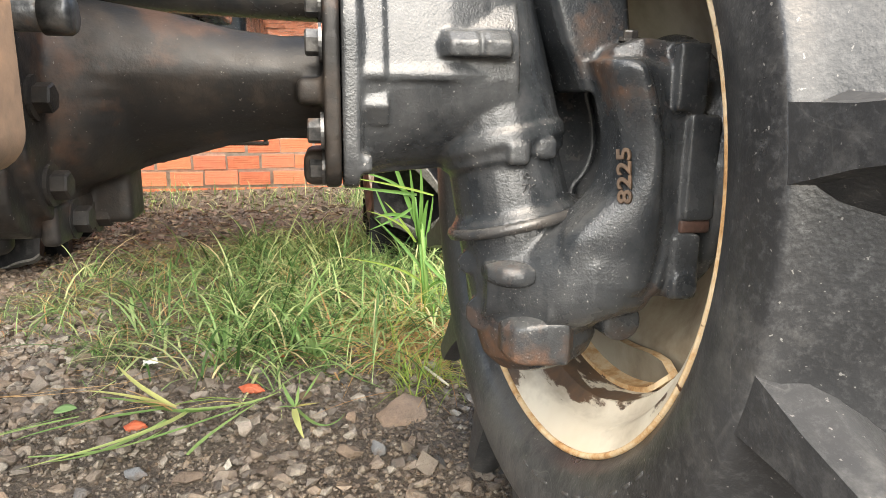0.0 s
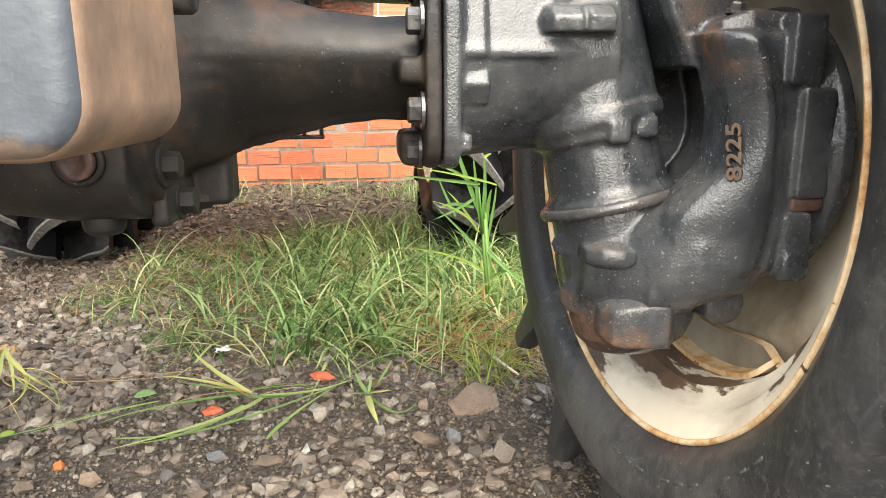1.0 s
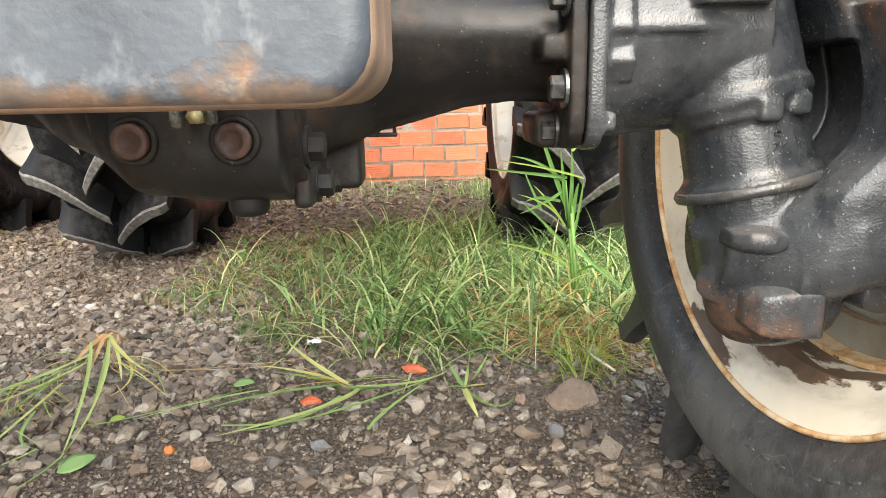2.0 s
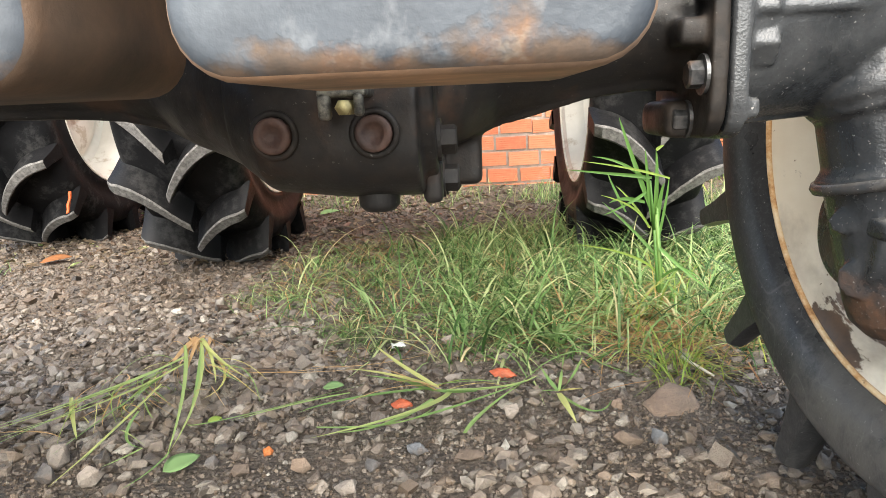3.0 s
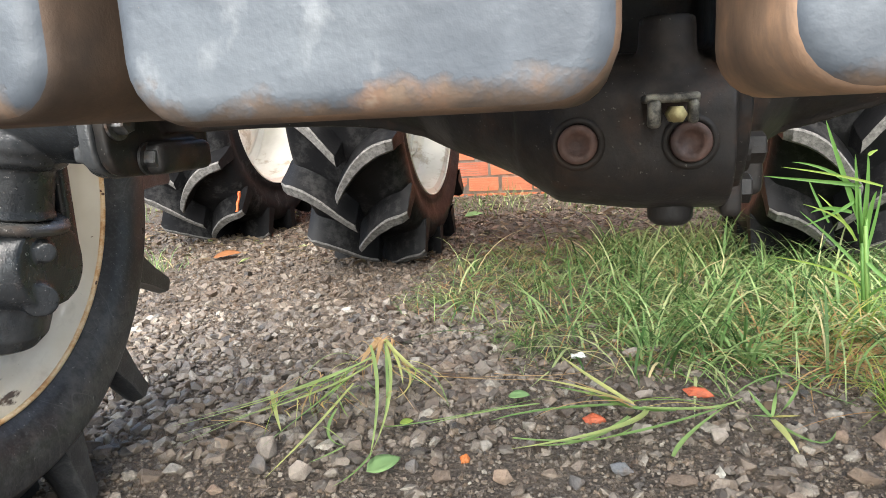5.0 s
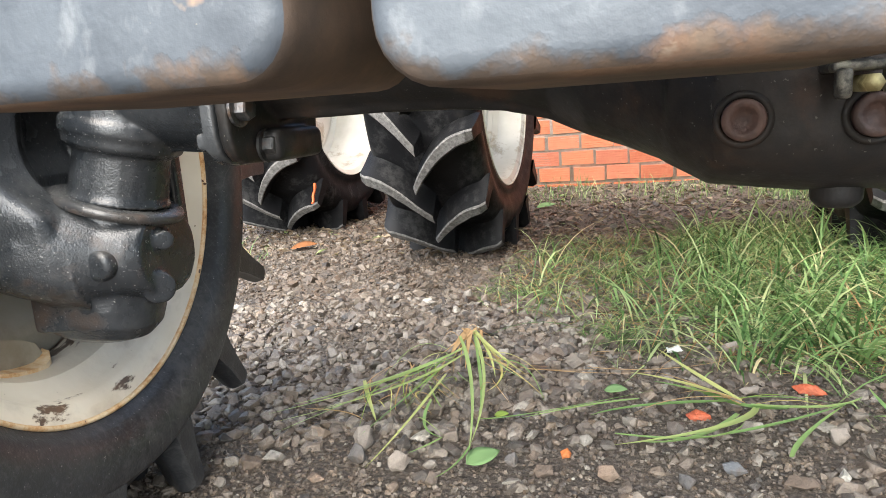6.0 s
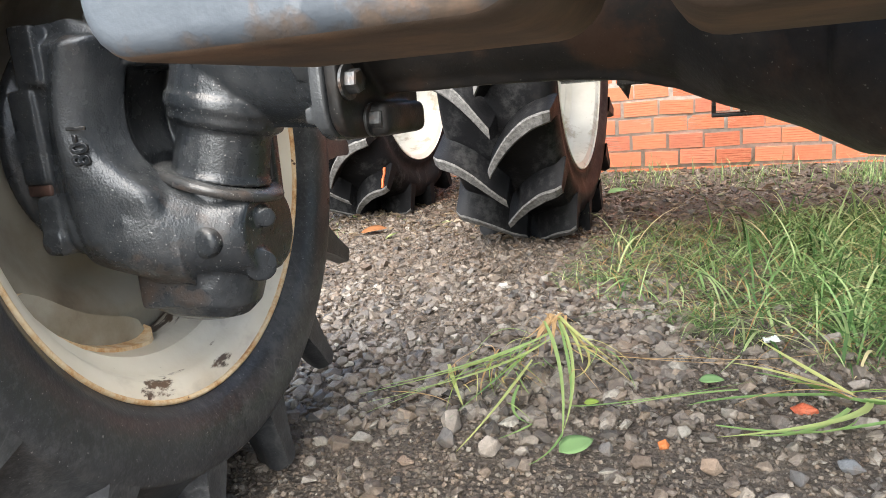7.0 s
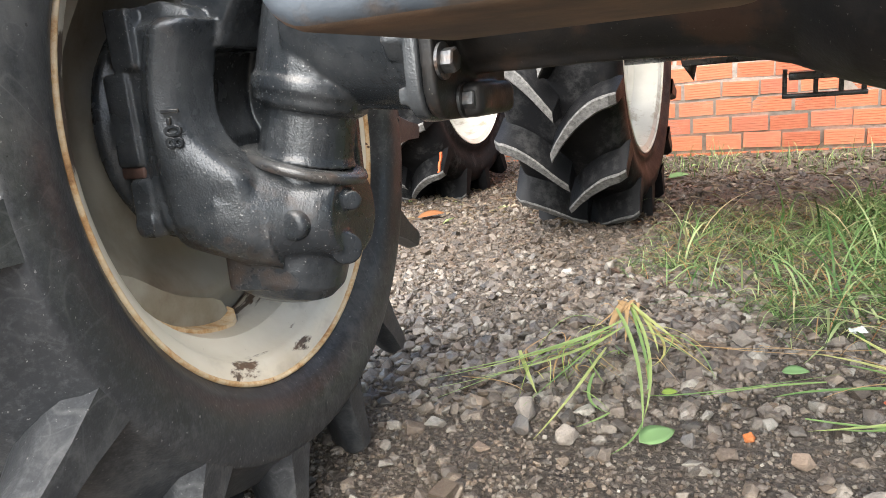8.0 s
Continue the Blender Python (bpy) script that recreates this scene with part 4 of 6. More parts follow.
        if s < 0:
            bmesh.ops.translate(bm, vec=(0.0, 0.009, 0.0) if kind_ else (0.036, 0.012, 0.0), verts=bm.verts)
        rusty = s > 0 and kind_ < 2
        cast(part("casting_boss", steered(bm), CAST_RUSTY if rusty else CAST, knuckle, "rust-worn boss" if rusty else ""), 0.0024, 9 if s > 0 else 20)

    # the scalloped cover ring, with blocks round its edge
    axis = aim((0.60, 0.068, 0.478), (0.8, 0.068, 0.478))
    bm = bmesh.new()
    lathe(bm, [(0.094, 0), (0.094, 0.118), (0.124, 0.124), (0.136, 0.137), (0.146, 0.137), (0.152, 0.12), (0.16, 0.06), (0.16, 0)], axis, 64)
    for k in range(10):
        a = radians(18 + 36 * k)
        d = Matrix.Translation((0.60, 0.068, 0.478)) @ pose(0, 0, 0, math.degrees(a), 0, 0)
        box(bm, (0.104, -0.016, 0.10), (0.138, 0.016, 0.129), 0.006, d)
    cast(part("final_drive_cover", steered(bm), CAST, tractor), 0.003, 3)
    bm = bmesh.new()
    lathe(bm, [(0.15, 0), (0.15, 0.07), (0.19, 0.07), (0.19, 0)], axis, 40)
    part("hub", steered(bm), CAST, tractor)
    # bolt on the ledge
    bolt(knuckle, (s * (0.660 + out), -0.01, 0.601), (0, -0.2, 1), 0.007, CAST)
    # rust and bare metal where bosses stand out
    bm = bmesh.new()
    box(bm, (0.699, -0.0585, 0.4295), (0.728, 0.02, 0.4415), 0.002)
    part("rusty_shim", steered(bm), PLUG, knuckle, "rusty brown shim")
    return house, knuckle


beam = front_axle()
house_r, knuckle_r = gear_case(1)
house_l, knuckle_l = gear_case(-1, 0.013, 7.0)
# cast figures
lettering(knuckle_r, "8225", 0.020, Matrix.Translation((0.6425, -0.0580, 0.483)) @ pose(0, 0, 0, 84, 0, -40) @ pose(0, 0, 0, 0, 0, 97) @ Matrix.Diagonal((1.25, 0.85, 1, 1)), mat=RUST)
lettering(knuckle_l, "1-08", 0.023, Matrix.Translation((-0.646, -0.0755, 0.480)) @ pose(0, 0, 0, 90, 0, 28) @ pose(0, 0, 0, 0, 0, -90))
lettering(house_r, "7K", 0.012, Matrix.Translation((0.573, 0.0010, 0.464)) @ pose(0, 0, 0, 90, 0, 4), 0.0012)
lettering(house_r, "D", 0.009, Matrix.Translation((0.571, 0.0010, 0.477)) @ pose(0, 0, 0, 90, 0, 4) @ pose(0, 0, 0, 0, 0, 90), 0.0012)


# ---- front weights ----
def weight(x0, x1, z0, side):
    bm = bmesh.new()
    lo, hi = Vector((x0, -0.388, z0)), Vector((x1, -0.275, 0.80))
    tmp = bmesh.new()
    bmesh.ops.create_cube(tmp, size=1.0, matrix=Matrix.Translation((lo + hi) / 2) @ Matrix.Diagonal((*(hi - lo), 1)))
    up = [e for e in tmp.edges if abs((e.verts[0].co - e.verts[1].co).normalized().y) > 0.9]
    bmesh.ops.bevel(tmp, geom=up, offset=0.020, segments=6, profile=0.5, affect="EDGES")
    rim = [e for e in tmp.edges if all(abs(v.co.y - lo.y) < 1e-5 for v in e.verts)]
    bmesh.ops.bevel(tmp, geom=rim, offset=0.009, segments=5, profile=0.5, affect="EDGES")
    tmp.normal_update()
    for f in tmp.faces:
        f.material_index = 1 if f.normal.y < -0.55 else 0
    merge(bm, tmp)
    return sharp(part("front_weight", bm, side, tractor, "blue-grey chipped front weight with rusty edges", mats=[side, BLUEGREY]), 50)


# the right weight's sides take the rust with light painted in
for x0, x1, z0, side in ((-0.262, -0.104, 0.515, RUST), (-0.080, 0.067, 0.511, RUST), (0.106, 0.247, 0.511, RUST_LIT)):
    weight(x0, x1, z0, side)


# ---- body above and behind, mostly out of sight; upper parts added for shade ----
def underbody():
    bm = bmesh.new()
    box(bm, (-0.30, -0.27, 0.70), (0.29, -0.20, 0.84), 0.01)
    part("weight_carrier", bm, CAST, tractor)
    bm = bmesh.new()
    for x in (-0.20, 0.15):
        box(bm, (x, -0.22, 0.69), (x + 0.05, 0.9, 0.83), 0.008)
    part("frame_rail", bm, CAST, tractor)
    bm = bmesh.new()
    box(bm, (-0.15, 0.30, 0.58), (0.15, 1.15, 1.0), 0.04)
    box(bm, (-0.20, 1.10, 0.50), (0.20, 1.75, 1.0), 0.05)
    cast(part("gearbox", bm, CAST, tractor), 0.01, 4)
    bm = bmesh.new()
    rod(bm, (-0.62, 1.94, 0.62), (0.62, 1.94, 0.62), 0.10)
    box(bm, (-0.18, 1.7, 0.50), (0.18, 2.15, 0.95), 0.05)
    cast(part("rear_axle", bm, CAST, tractor), 0.01, 4)
    # bonnet, never in view: added to block the sky over the front axle
    bm = bmesh.new()
    box(bm, (-0.24, -0.26, 0.84), (0.24, 1.0, 1.2), 0.05)
    part("bonnet", bm, BLUEGREY, tractor)
    # platform and mudguards, unseen, added to darken the ground and rear wheels
    bm = bmesh.new()
    box(bm, (-0.36, 0.90, 0.78), (0.36, 2.20, 0.83), 0.015)
    part("platform", bm, CAST, tractor)
    for s in (-1, 1):
        bm = bmesh.new()
        box(bm, (min(s * 0.50, s * 0.95), 1.30, 1.29), (max(s * 0.50, s * 0.95), 2.55, 1.32), 0.01)
        part("mudguard", bm, BLUEGREY, tractor)
    # drawbar frame at the back
    bm = bmesh.new()
    box(bm, (-0.12, 2.26, 0.355), (0.15, 2.31, 0.372), 0.004)
    for x in (-0.12, -0.02, 0.06, 0.13):
        box(bm, (x, 2.27, 0.36), (x + 0.016, 2.30, 0.46), 0.003)
    box(bm, (-0.10, 2.05, 0.425), (0.12, 2.30, 0.45), 0.004)
    part("drawbar_frame", bm, CAST_RUSTY, tractor)
    bm = bmesh.new()
    box(bm, (-0.46, 2.2, 0.50), (0.2, 2.26, 0.56), 0.006)
    lathe(bm, [(0, 0.0), (0.07, 0.03), (0.1, 0.03), (0.1, 0)], aim((-0.42, 2.23, 0.445), (-0.45, 2.23, 0.6)), 12)
    part("lower_link", bm, CAST, tractor)


underbody()

# ---- a second tractor's wheel in the next bay ----
other = tagged(empty("tractor", TRACTOR), "neighbouring tractor seen only by its black rear tyre and white rim", "tractor")
far_wheel = wheel("rear_wheel", other, pose(-1.63, 2.44, 0.60, 0, 0, 0), 1, W=0.45, rim_half=0.212, lean=0.33, turn=0.4, rubber=RUBBER_CLEAN, **{**REAR, "r_rim": 0.366})
bm = bmesh.new()
rod(bm, (-2.9, 2.44, 0.62), (-1.6, 2.44, 0.62), 0.10)
part("rear_axle", bm, CAST, other)

bm = bmesh.new()
skin(bm, [[(x, 1.969 + 0.0045 * k + 0.004 * math.sin(k * 1.3) + o, 0.158 + 0.0090 * k) for x, o in ((-1.40, -0.006), (-1.3925, -0.005 - 0.002 * math.sin(k * 2.1)), (-1.3925, 0.006 + 0.003 * math.cos(k * 1.7)), (-1.40, 0.006))] for k in range(10)])
mark = part("paint_mark", bm, ORANGE, far_wheel, "smear of orange paint")
mark.matrix_local = (pose(-1.63, 2.44, 0.60) @ pose(0, 0, 0, 0.4, 0, 0)).inverted()


# ---- brick wall ----
WALL_Y, B_LEN, B_HIGH, JOINT_X, JOINT_Z = 3.70, 0.1770, 0.0770, 0.0120, 0.0150


def brick_mesh():
    """A ribbed hollow-clay brick, its front face toward -y, with six shallow grooves."""
    bm = bmesh.new()
    prof = []
    n = 6
    for k in range(n):
        z0, z1 = -B_HIGH / 2 + B_HIGH * (k + 0.10) / n, -B_HIGH / 2 + B_HIGH * (k + 0.90) / n
        prof += [(0.0, z0), (0.0, z1)]
        if k < n - 1:
            prof += [(0.0022, z1 + 0.0004), (0.0022, z1 + B_HIGH * 0.2 / n - 0.0004)]
    a = [bm.verts.new((-B_LEN / 2, y, z)) for y, z in prof]
    b = [bm.verts.new((B_LEN / 2, y, z)) for y, z in prof]
    for k in range(len(prof) - 1):
        bm.faces.new((a[k], b[k], b[k + 1], a[k + 1]))
    back = [bm.verts.new((x, 0.05, z)) for x, z in ((-B_LEN / 2, -B_HIGH / 2), (B_LEN / 2, -B_HIGH / 2), (B_LEN / 2, B_HIGH / 2), (-B_LEN / 2, B_HIGH / 2))]
    bm.faces.new((a[-1], b[-1], back[2], back[3]))
    bm.faces.new((b[0], a[0], back[0], back[1]))
    bm.faces.new([*a, back[3], back[0]])
    bm.faces.new([*b[::-1], back[1], back[2]])
    bmesh.ops.recalc_face_normals(bm, faces=bm.faces)
    me = bpy.data.meshes.new("brick")
    bm.to_mesh(me)
    bm.free()
    me.materials.append(BRICK)
    return me


def brick_wall():
    rnd = random.Random(5)
    bm = bmesh.new()
    box(bm, (-2.45, WALL_Y + 0.0015, -0.2), (1.40, WALL_Y + 0.10, 1.75))
    wall = tagged(part("wall_back", bm, MORTAR), "orange ribbed clay brick wall with rough grey mortar", "wall", kind="structure")
    me = brick_mesh()
    px, pz = B_LEN + JOINT_X, B_HIGH + JOINT_Z
    phases = [0.060, 0.187, 0.301, 0.142, 0.21, 0.10]
    for row in range(7):
        z = 0.0535 + B_HIGH / 2 + row * pz
        for k in range(-11, 10):
            x = phases[row % 6] + (k + 0.5) * px + rnd.uniform(-0.006, 0.006)
            ob = new("brick", me)
            ob.parent = wall
            ob.matrix_local = pose(x, WALL_Y - rnd.uniform(0.0, 0.009), z + rnd.gauss(0, 0.0022), rnd.uniform(-3, 3), rnd.gauss(0, 0.9), rnd.uniform(-2.0, 2.0)) @ Matrix.Diagonal((rnd.uniform(0.97, 1.03), 1, rnd.uniform(0.96, 1.06), 1))
    # the rest of the wall, joined
    co = np.array([v.co for v in me.vertices])
    faces = [tuple(p.vertices) for p in me.polygons]
    verts, polys = [], []
    for row in range(-1, 18):
        z = 0.0535 + B_HIGH / 2 + row * pz
        for k in range(-46, 46):
            if 0 <= row < 7 and -11 <= k < 10:
                continue
            x = phases[row % 6] + (k + 0.5) * px
            if x < -2.35 or x > 1.31:
                continue
            base = len(verts)
            verts += [tuple(c) for c in co + (x + rnd.uniform(-0.003, 0.003), WALL_Y - rnd.uniform(0, 0.005), z)]
            polys += [tuple(i + base for i in f) for f in faces]
    m2 = bpy.data.meshes.new("far_bricks")
    m2.from_pydata(verts, [], polys)
    m2.materials.append(BRICK)
    ob = tagged(new("far_bricks", m2), kind="stuff")
    ob.parent = wall
    return wall


# ---- loose stones ----
def rock(rnd, points=12, bevel=0.0, chips=0.0, low=0.62):
    """A broken stone of unit radius: the hull of a few scattered points, its edges worn a little."""
    bm = bmesh.new()
    for k in range(points):
        u, a = 1 - 2 * (k + 0.5) / points, k * 2.39996 + rnd.uniform(-0.5, 0.5)
        d = Vector((math.sqrt(1 - u * u) * math.cos(a), math.sqrt(1 - u * u) * math.sin(a), u))
        bm.verts.new(d * rnd.uniform(low, 1.05))
    bmesh.ops.convex_hull(bm, input=bm.verts)
    bmesh.ops.delete(bm, geom=[v for v in bm.verts if not v.link_faces], context="VERTS")
    if bevel:
        bmesh.ops.dissolve_limit(bm, angle_limit=radians(16), verts=bm.verts[:], edges=bm.edges[:])
        bmesh.ops.bevel(bm, geom=bm.edges[:], offset=bevel, segments=1, profile=0.5, affect="EDGES", clamp_overlap=True)
    bmesh.ops.triangulate(bm, faces=bm.faces[:])
    if chips:
        bmesh.ops.subdivide_edges(bm, edges=bm.edges[:], cuts=2, use_grid_fill=True)
        bmesh.ops.triangulate(bm, faces=bm.faces[:])
        off = Vector((rnd.uniform(0, 50), rnd.uniform(0, 50), 0))
        for v in bm.verts:
            v.co *= 1 + chips * noise.noise(v.co * 2.2 + off) + 0.5 * chips * noise.noise(v.co * 6.0 + off)
    bm.verts.index_update()
    return bm


def gravel():
    rnd = np.random.default_rng(7)
    pr = random.Random(3)
    kinds = []
    for k in range(16):
        bm = rock(pr, pr.randint(7, 11), 0.06 if k < 10 else 0.0)
        kinds.append((np.array([v.co[:] for v in bm.verts]) * (1, pr.uniform(0.6, 0.95), pr.uniform(0.38, 0.66)), np.array([[v.index for v in f.verts] for f in bm.faces])))
        bm.free()
    small = []
    for k in range(10):
        bm = bmesh.new()
        bmesh.ops.create_cube(bm, size=1.3)
        for v in bm.verts:
            v.co = Vector((v.co.x * pr.uniform(0.6, 1.1), v.co.y * pr.uniform(0.5, 1.0), v.co.z * pr.uniform(0.4, 0.8)))
        bmesh.ops.triangulate(bm, faces=bm.faces)
        bm.verts.index_update()
        small.append((np.array([v.co[:] for v in bm.verts]), np.array([[v.index for v in f.verts] for f in bm.faces])))
        bm.free()
    V, F, base = [], [], 0
    taken = [(o.location.x, o.location.y, 0.62 * max(o.dimensions.x, o.dimensions.y)) for o in scene.objects if o.name.split(".")[0] in ("stone", "brick_fragment", "pebble", "leaf")]

    def put(n, area, lo, hi, shapes, power=2.2, sink=0.25, patchy=True, fade=0):
        nonlocal base
        x0, x1, y0, y1 = area
        for _ in range(n):
            x, y = rnd.uniform(x0, x1), rnd.uniform(y0, y1)
            if fade and rnd.random() > max(0.0, min(1.0, 0.5 + fade * (y - 1.28 + 0.25 * noise.noise((x * 3, y * 3, 7.0))) / 0.5)):
                continue
            if patchy:
                bare = 0.17 - 0.4 * max(0.0, min(1.0, (y - 0.75 - 0.6 * max(0.0, x + 0.1)) / 0.5)) + 1.1 * noise.noise((x * 2.3, y * 2.3, 9.0))
                if rnd.random() < bare:
                    continue
            size = lo + (hi - lo) * rnd.random() ** power
            if size > 0.006 and any((x - u) ** 2 + (y - v) ** 2 < (w + size) ** 2 for u, v, w in taken):
                continue
            co, fa = shapes[rnd.integers(len(shapes))]
            a, b, c = rnd.uniform(0, 6.28), rnd.normal(0, 0.42), rnd.normal(0, 0.42)
            R = np.array(Euler((b, c, a)).to_matrix())
            p = co * size @ R.T
            V.append(p + (x, y, ground_height(x, y) + size * sink))
            F.append(fa + base)
            base += len(co)
    def finish(name, mat, label):
        me = bpy.data.meshes.new(name)
        me.from_pydata(np.concatenate(V).tolist(), [], np.concatenate(F).tolist())
        me.materials.append(mat)
        V.clear()
        F.clear()
        return tagged(new(name, me), label, "gravel", kind="stuff")
    put(7600, (-1.5, -0.10, 0.60, 1.60), 0.007, 0.026, kinds, 1.7, 0.20, fade=-1)
    put(11500, (-1.5, 1.2, 0.15, 1.60), 0.0045, 0.022, kinds, 2.6, 0.16, fade=-1)
    put(420, (-1.2, 1.1, 0.35, 1.05), 0.013, 0.029, kinds, 1.6, 0.10, False)
    finish("gravel", GRAVEL, "loose grey and brown crushed stone on the ground")
    base = 0
    put(60000, (-1.2, 1.1, 0.15, 1.4), 0.0012, 0.0058, small, 1.7, 0.25, False)
    finish("grit", GRIT, "fine dark grit between the larger stones")
    # stones behind the axle, with shade from the tractor put into their tone
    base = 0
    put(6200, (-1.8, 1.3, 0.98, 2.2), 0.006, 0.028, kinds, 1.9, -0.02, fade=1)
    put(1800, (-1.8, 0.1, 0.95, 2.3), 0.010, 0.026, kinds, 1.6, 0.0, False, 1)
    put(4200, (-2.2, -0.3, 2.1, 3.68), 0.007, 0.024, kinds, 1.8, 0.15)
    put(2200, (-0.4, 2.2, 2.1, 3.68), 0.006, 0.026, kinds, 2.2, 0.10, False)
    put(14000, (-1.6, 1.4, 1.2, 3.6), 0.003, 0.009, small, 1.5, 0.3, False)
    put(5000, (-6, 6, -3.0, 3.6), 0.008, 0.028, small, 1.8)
    finish("gravel", GRAVEL_BROWN, "muddy brown crushed stone spread behind the axle, darkened for shade under the tractor")


def litter():
    """Dead leaves and chips on the bare soil in front of the wall."""
    rnd = random.Random(91)
    V, F = [], []
    for _ in range(2200):
        x, y = rnd.uniform(-2.4, 1.4), rnd.uniform(2.0, 3.66)
        if rnd.random() > 0.35 + 0.65 * (0.5 + 0.5 * noise.noise((x * 3, y * 3, 4.0))):
            continue
        l, w, a, up = rnd.uniform(0.010, 0.035), rnd.uniform(0.005, 0.013), rnd.uniform(0, 6.283), rnd.uniform(0.002, 0.012)
        d, e = Vector((math.cos(a), math.sin(a), rnd.uniform(-0.3, 0.3))), Vector((-math.sin(a), math.cos(a), rnd.uniform(-0.3, 0.3)))
        p = Vector((x, y, ground_height(x, y) + 0.006))
        b = len(V)
        V += [tuple(p - d * l), tuple(p - e * w + Vector((0, 0, up))), tuple(p + d * l), tuple(p + e * w + Vector((0, 0, up))), tuple(p + Vector((0, 0, 0.001)))]
        F += [(b, b + 1, b + 4), (b + 1, b + 2, b + 4), (b + 2, b + 3, b + 4), (b + 3, b, b + 4)]
    me = bpy.data.meshes.new("leaf_litter")
    me.from_pydata(V, [], F)
    me.materials.append(LITTER)
    return tagged(new("leaf_litter", me), "dead brown leaves scattered on dark soil", "leaf litter", kind="stuff")


def loose_stone(x, y, sx, sy, sz, mat, label, turn=0.0, seed=1, name="stone", category="stone", points=10, tilt=0.0):
    bm = rock(random.Random(seed), points, 0.05, 0.06, 0.5 if points < 12 else 0.76)
    for v in bm.verts:
        v.co = Vector((v.co.x * sx, v.co.y * sy, v.co.z * sz))
    ob = sharp(part(name, bm, mat), 24)
    ob.matrix_world = pose(x, y, ground_height(x, y) + sz * 0.45, tilt) @ pose(0, 0, 0, 0, 0, turn)
    return tagged(ob, label, category, "loose stones" if name == "stone" else "")


# ---- grass ----
def blade(V, F, root, heading, length, width, bend, rise, segs=5, droop=0.0):
    """One curved grass blade, a folded strip that narrows to its tip."""
    base = len(V)
    d = Vector((math.cos(heading), math.sin(heading), 0))
    side = Vector((-d.y, d.x, 0))
    p, ang = Vector(root), rise
    step = length / segs
    for k in range(segs + 1):
        u = k / segs
        w = width * (0.75 + 0.5 * u if u < 0.3 else (1.0 - u) ** 0.7 * 1.15) * 0.5
        V.append(tuple(p - side * w))
        V.append(tuple(p + side * w))
        p = p + (d * math.cos(ang) + Vector((0, 0, math.sin(ang)))) * step
        ang -= bend / segs * (1 + droop * u)
        if p.z < ground_height(p.x, p.y) + 0.003:
            p.z = ground_height(p.x, p.y) + 0.003
            ang = max(ang, 0.0)
    for k in range(segs):
        a = base + 2 * k
        F.append((a, a + 1, a + 3, a + 2))


def strip_mesh(name, V, F, mat):
    me = bpy.data.meshes.new(name)
    me.from_pydata(V, [], F)
    me.materials.append(mat)
    me.polygons.foreach_set("use_smooth", [True] * len(me.polygons))
    return new(name, me)


def in_patch(x, y):
    """The weedy patch between the wheels, with a ragged edge: 0 outside to 1 inside."""
    wob = 0.16 * noise.noise((x * 2.5, y * 2.5, 5.0)) + 0.05 * noise.noise((x * 9, y * 9, 2.0))
    left = x - (-0.06 - 0.62 * (y - 0.95))
    if y > 1.75:
        left = x - (-0.56 + 0.9 * (y - 1.75))
    near = y - (1.02 - 0.22 * max(0.0, x - 0.2))
    d = min(left * 0.8, near, 2.18 + 0.35 * x - y)
    return max(0.0, min(1.0, (d + wob + 0.015) / 0.13))


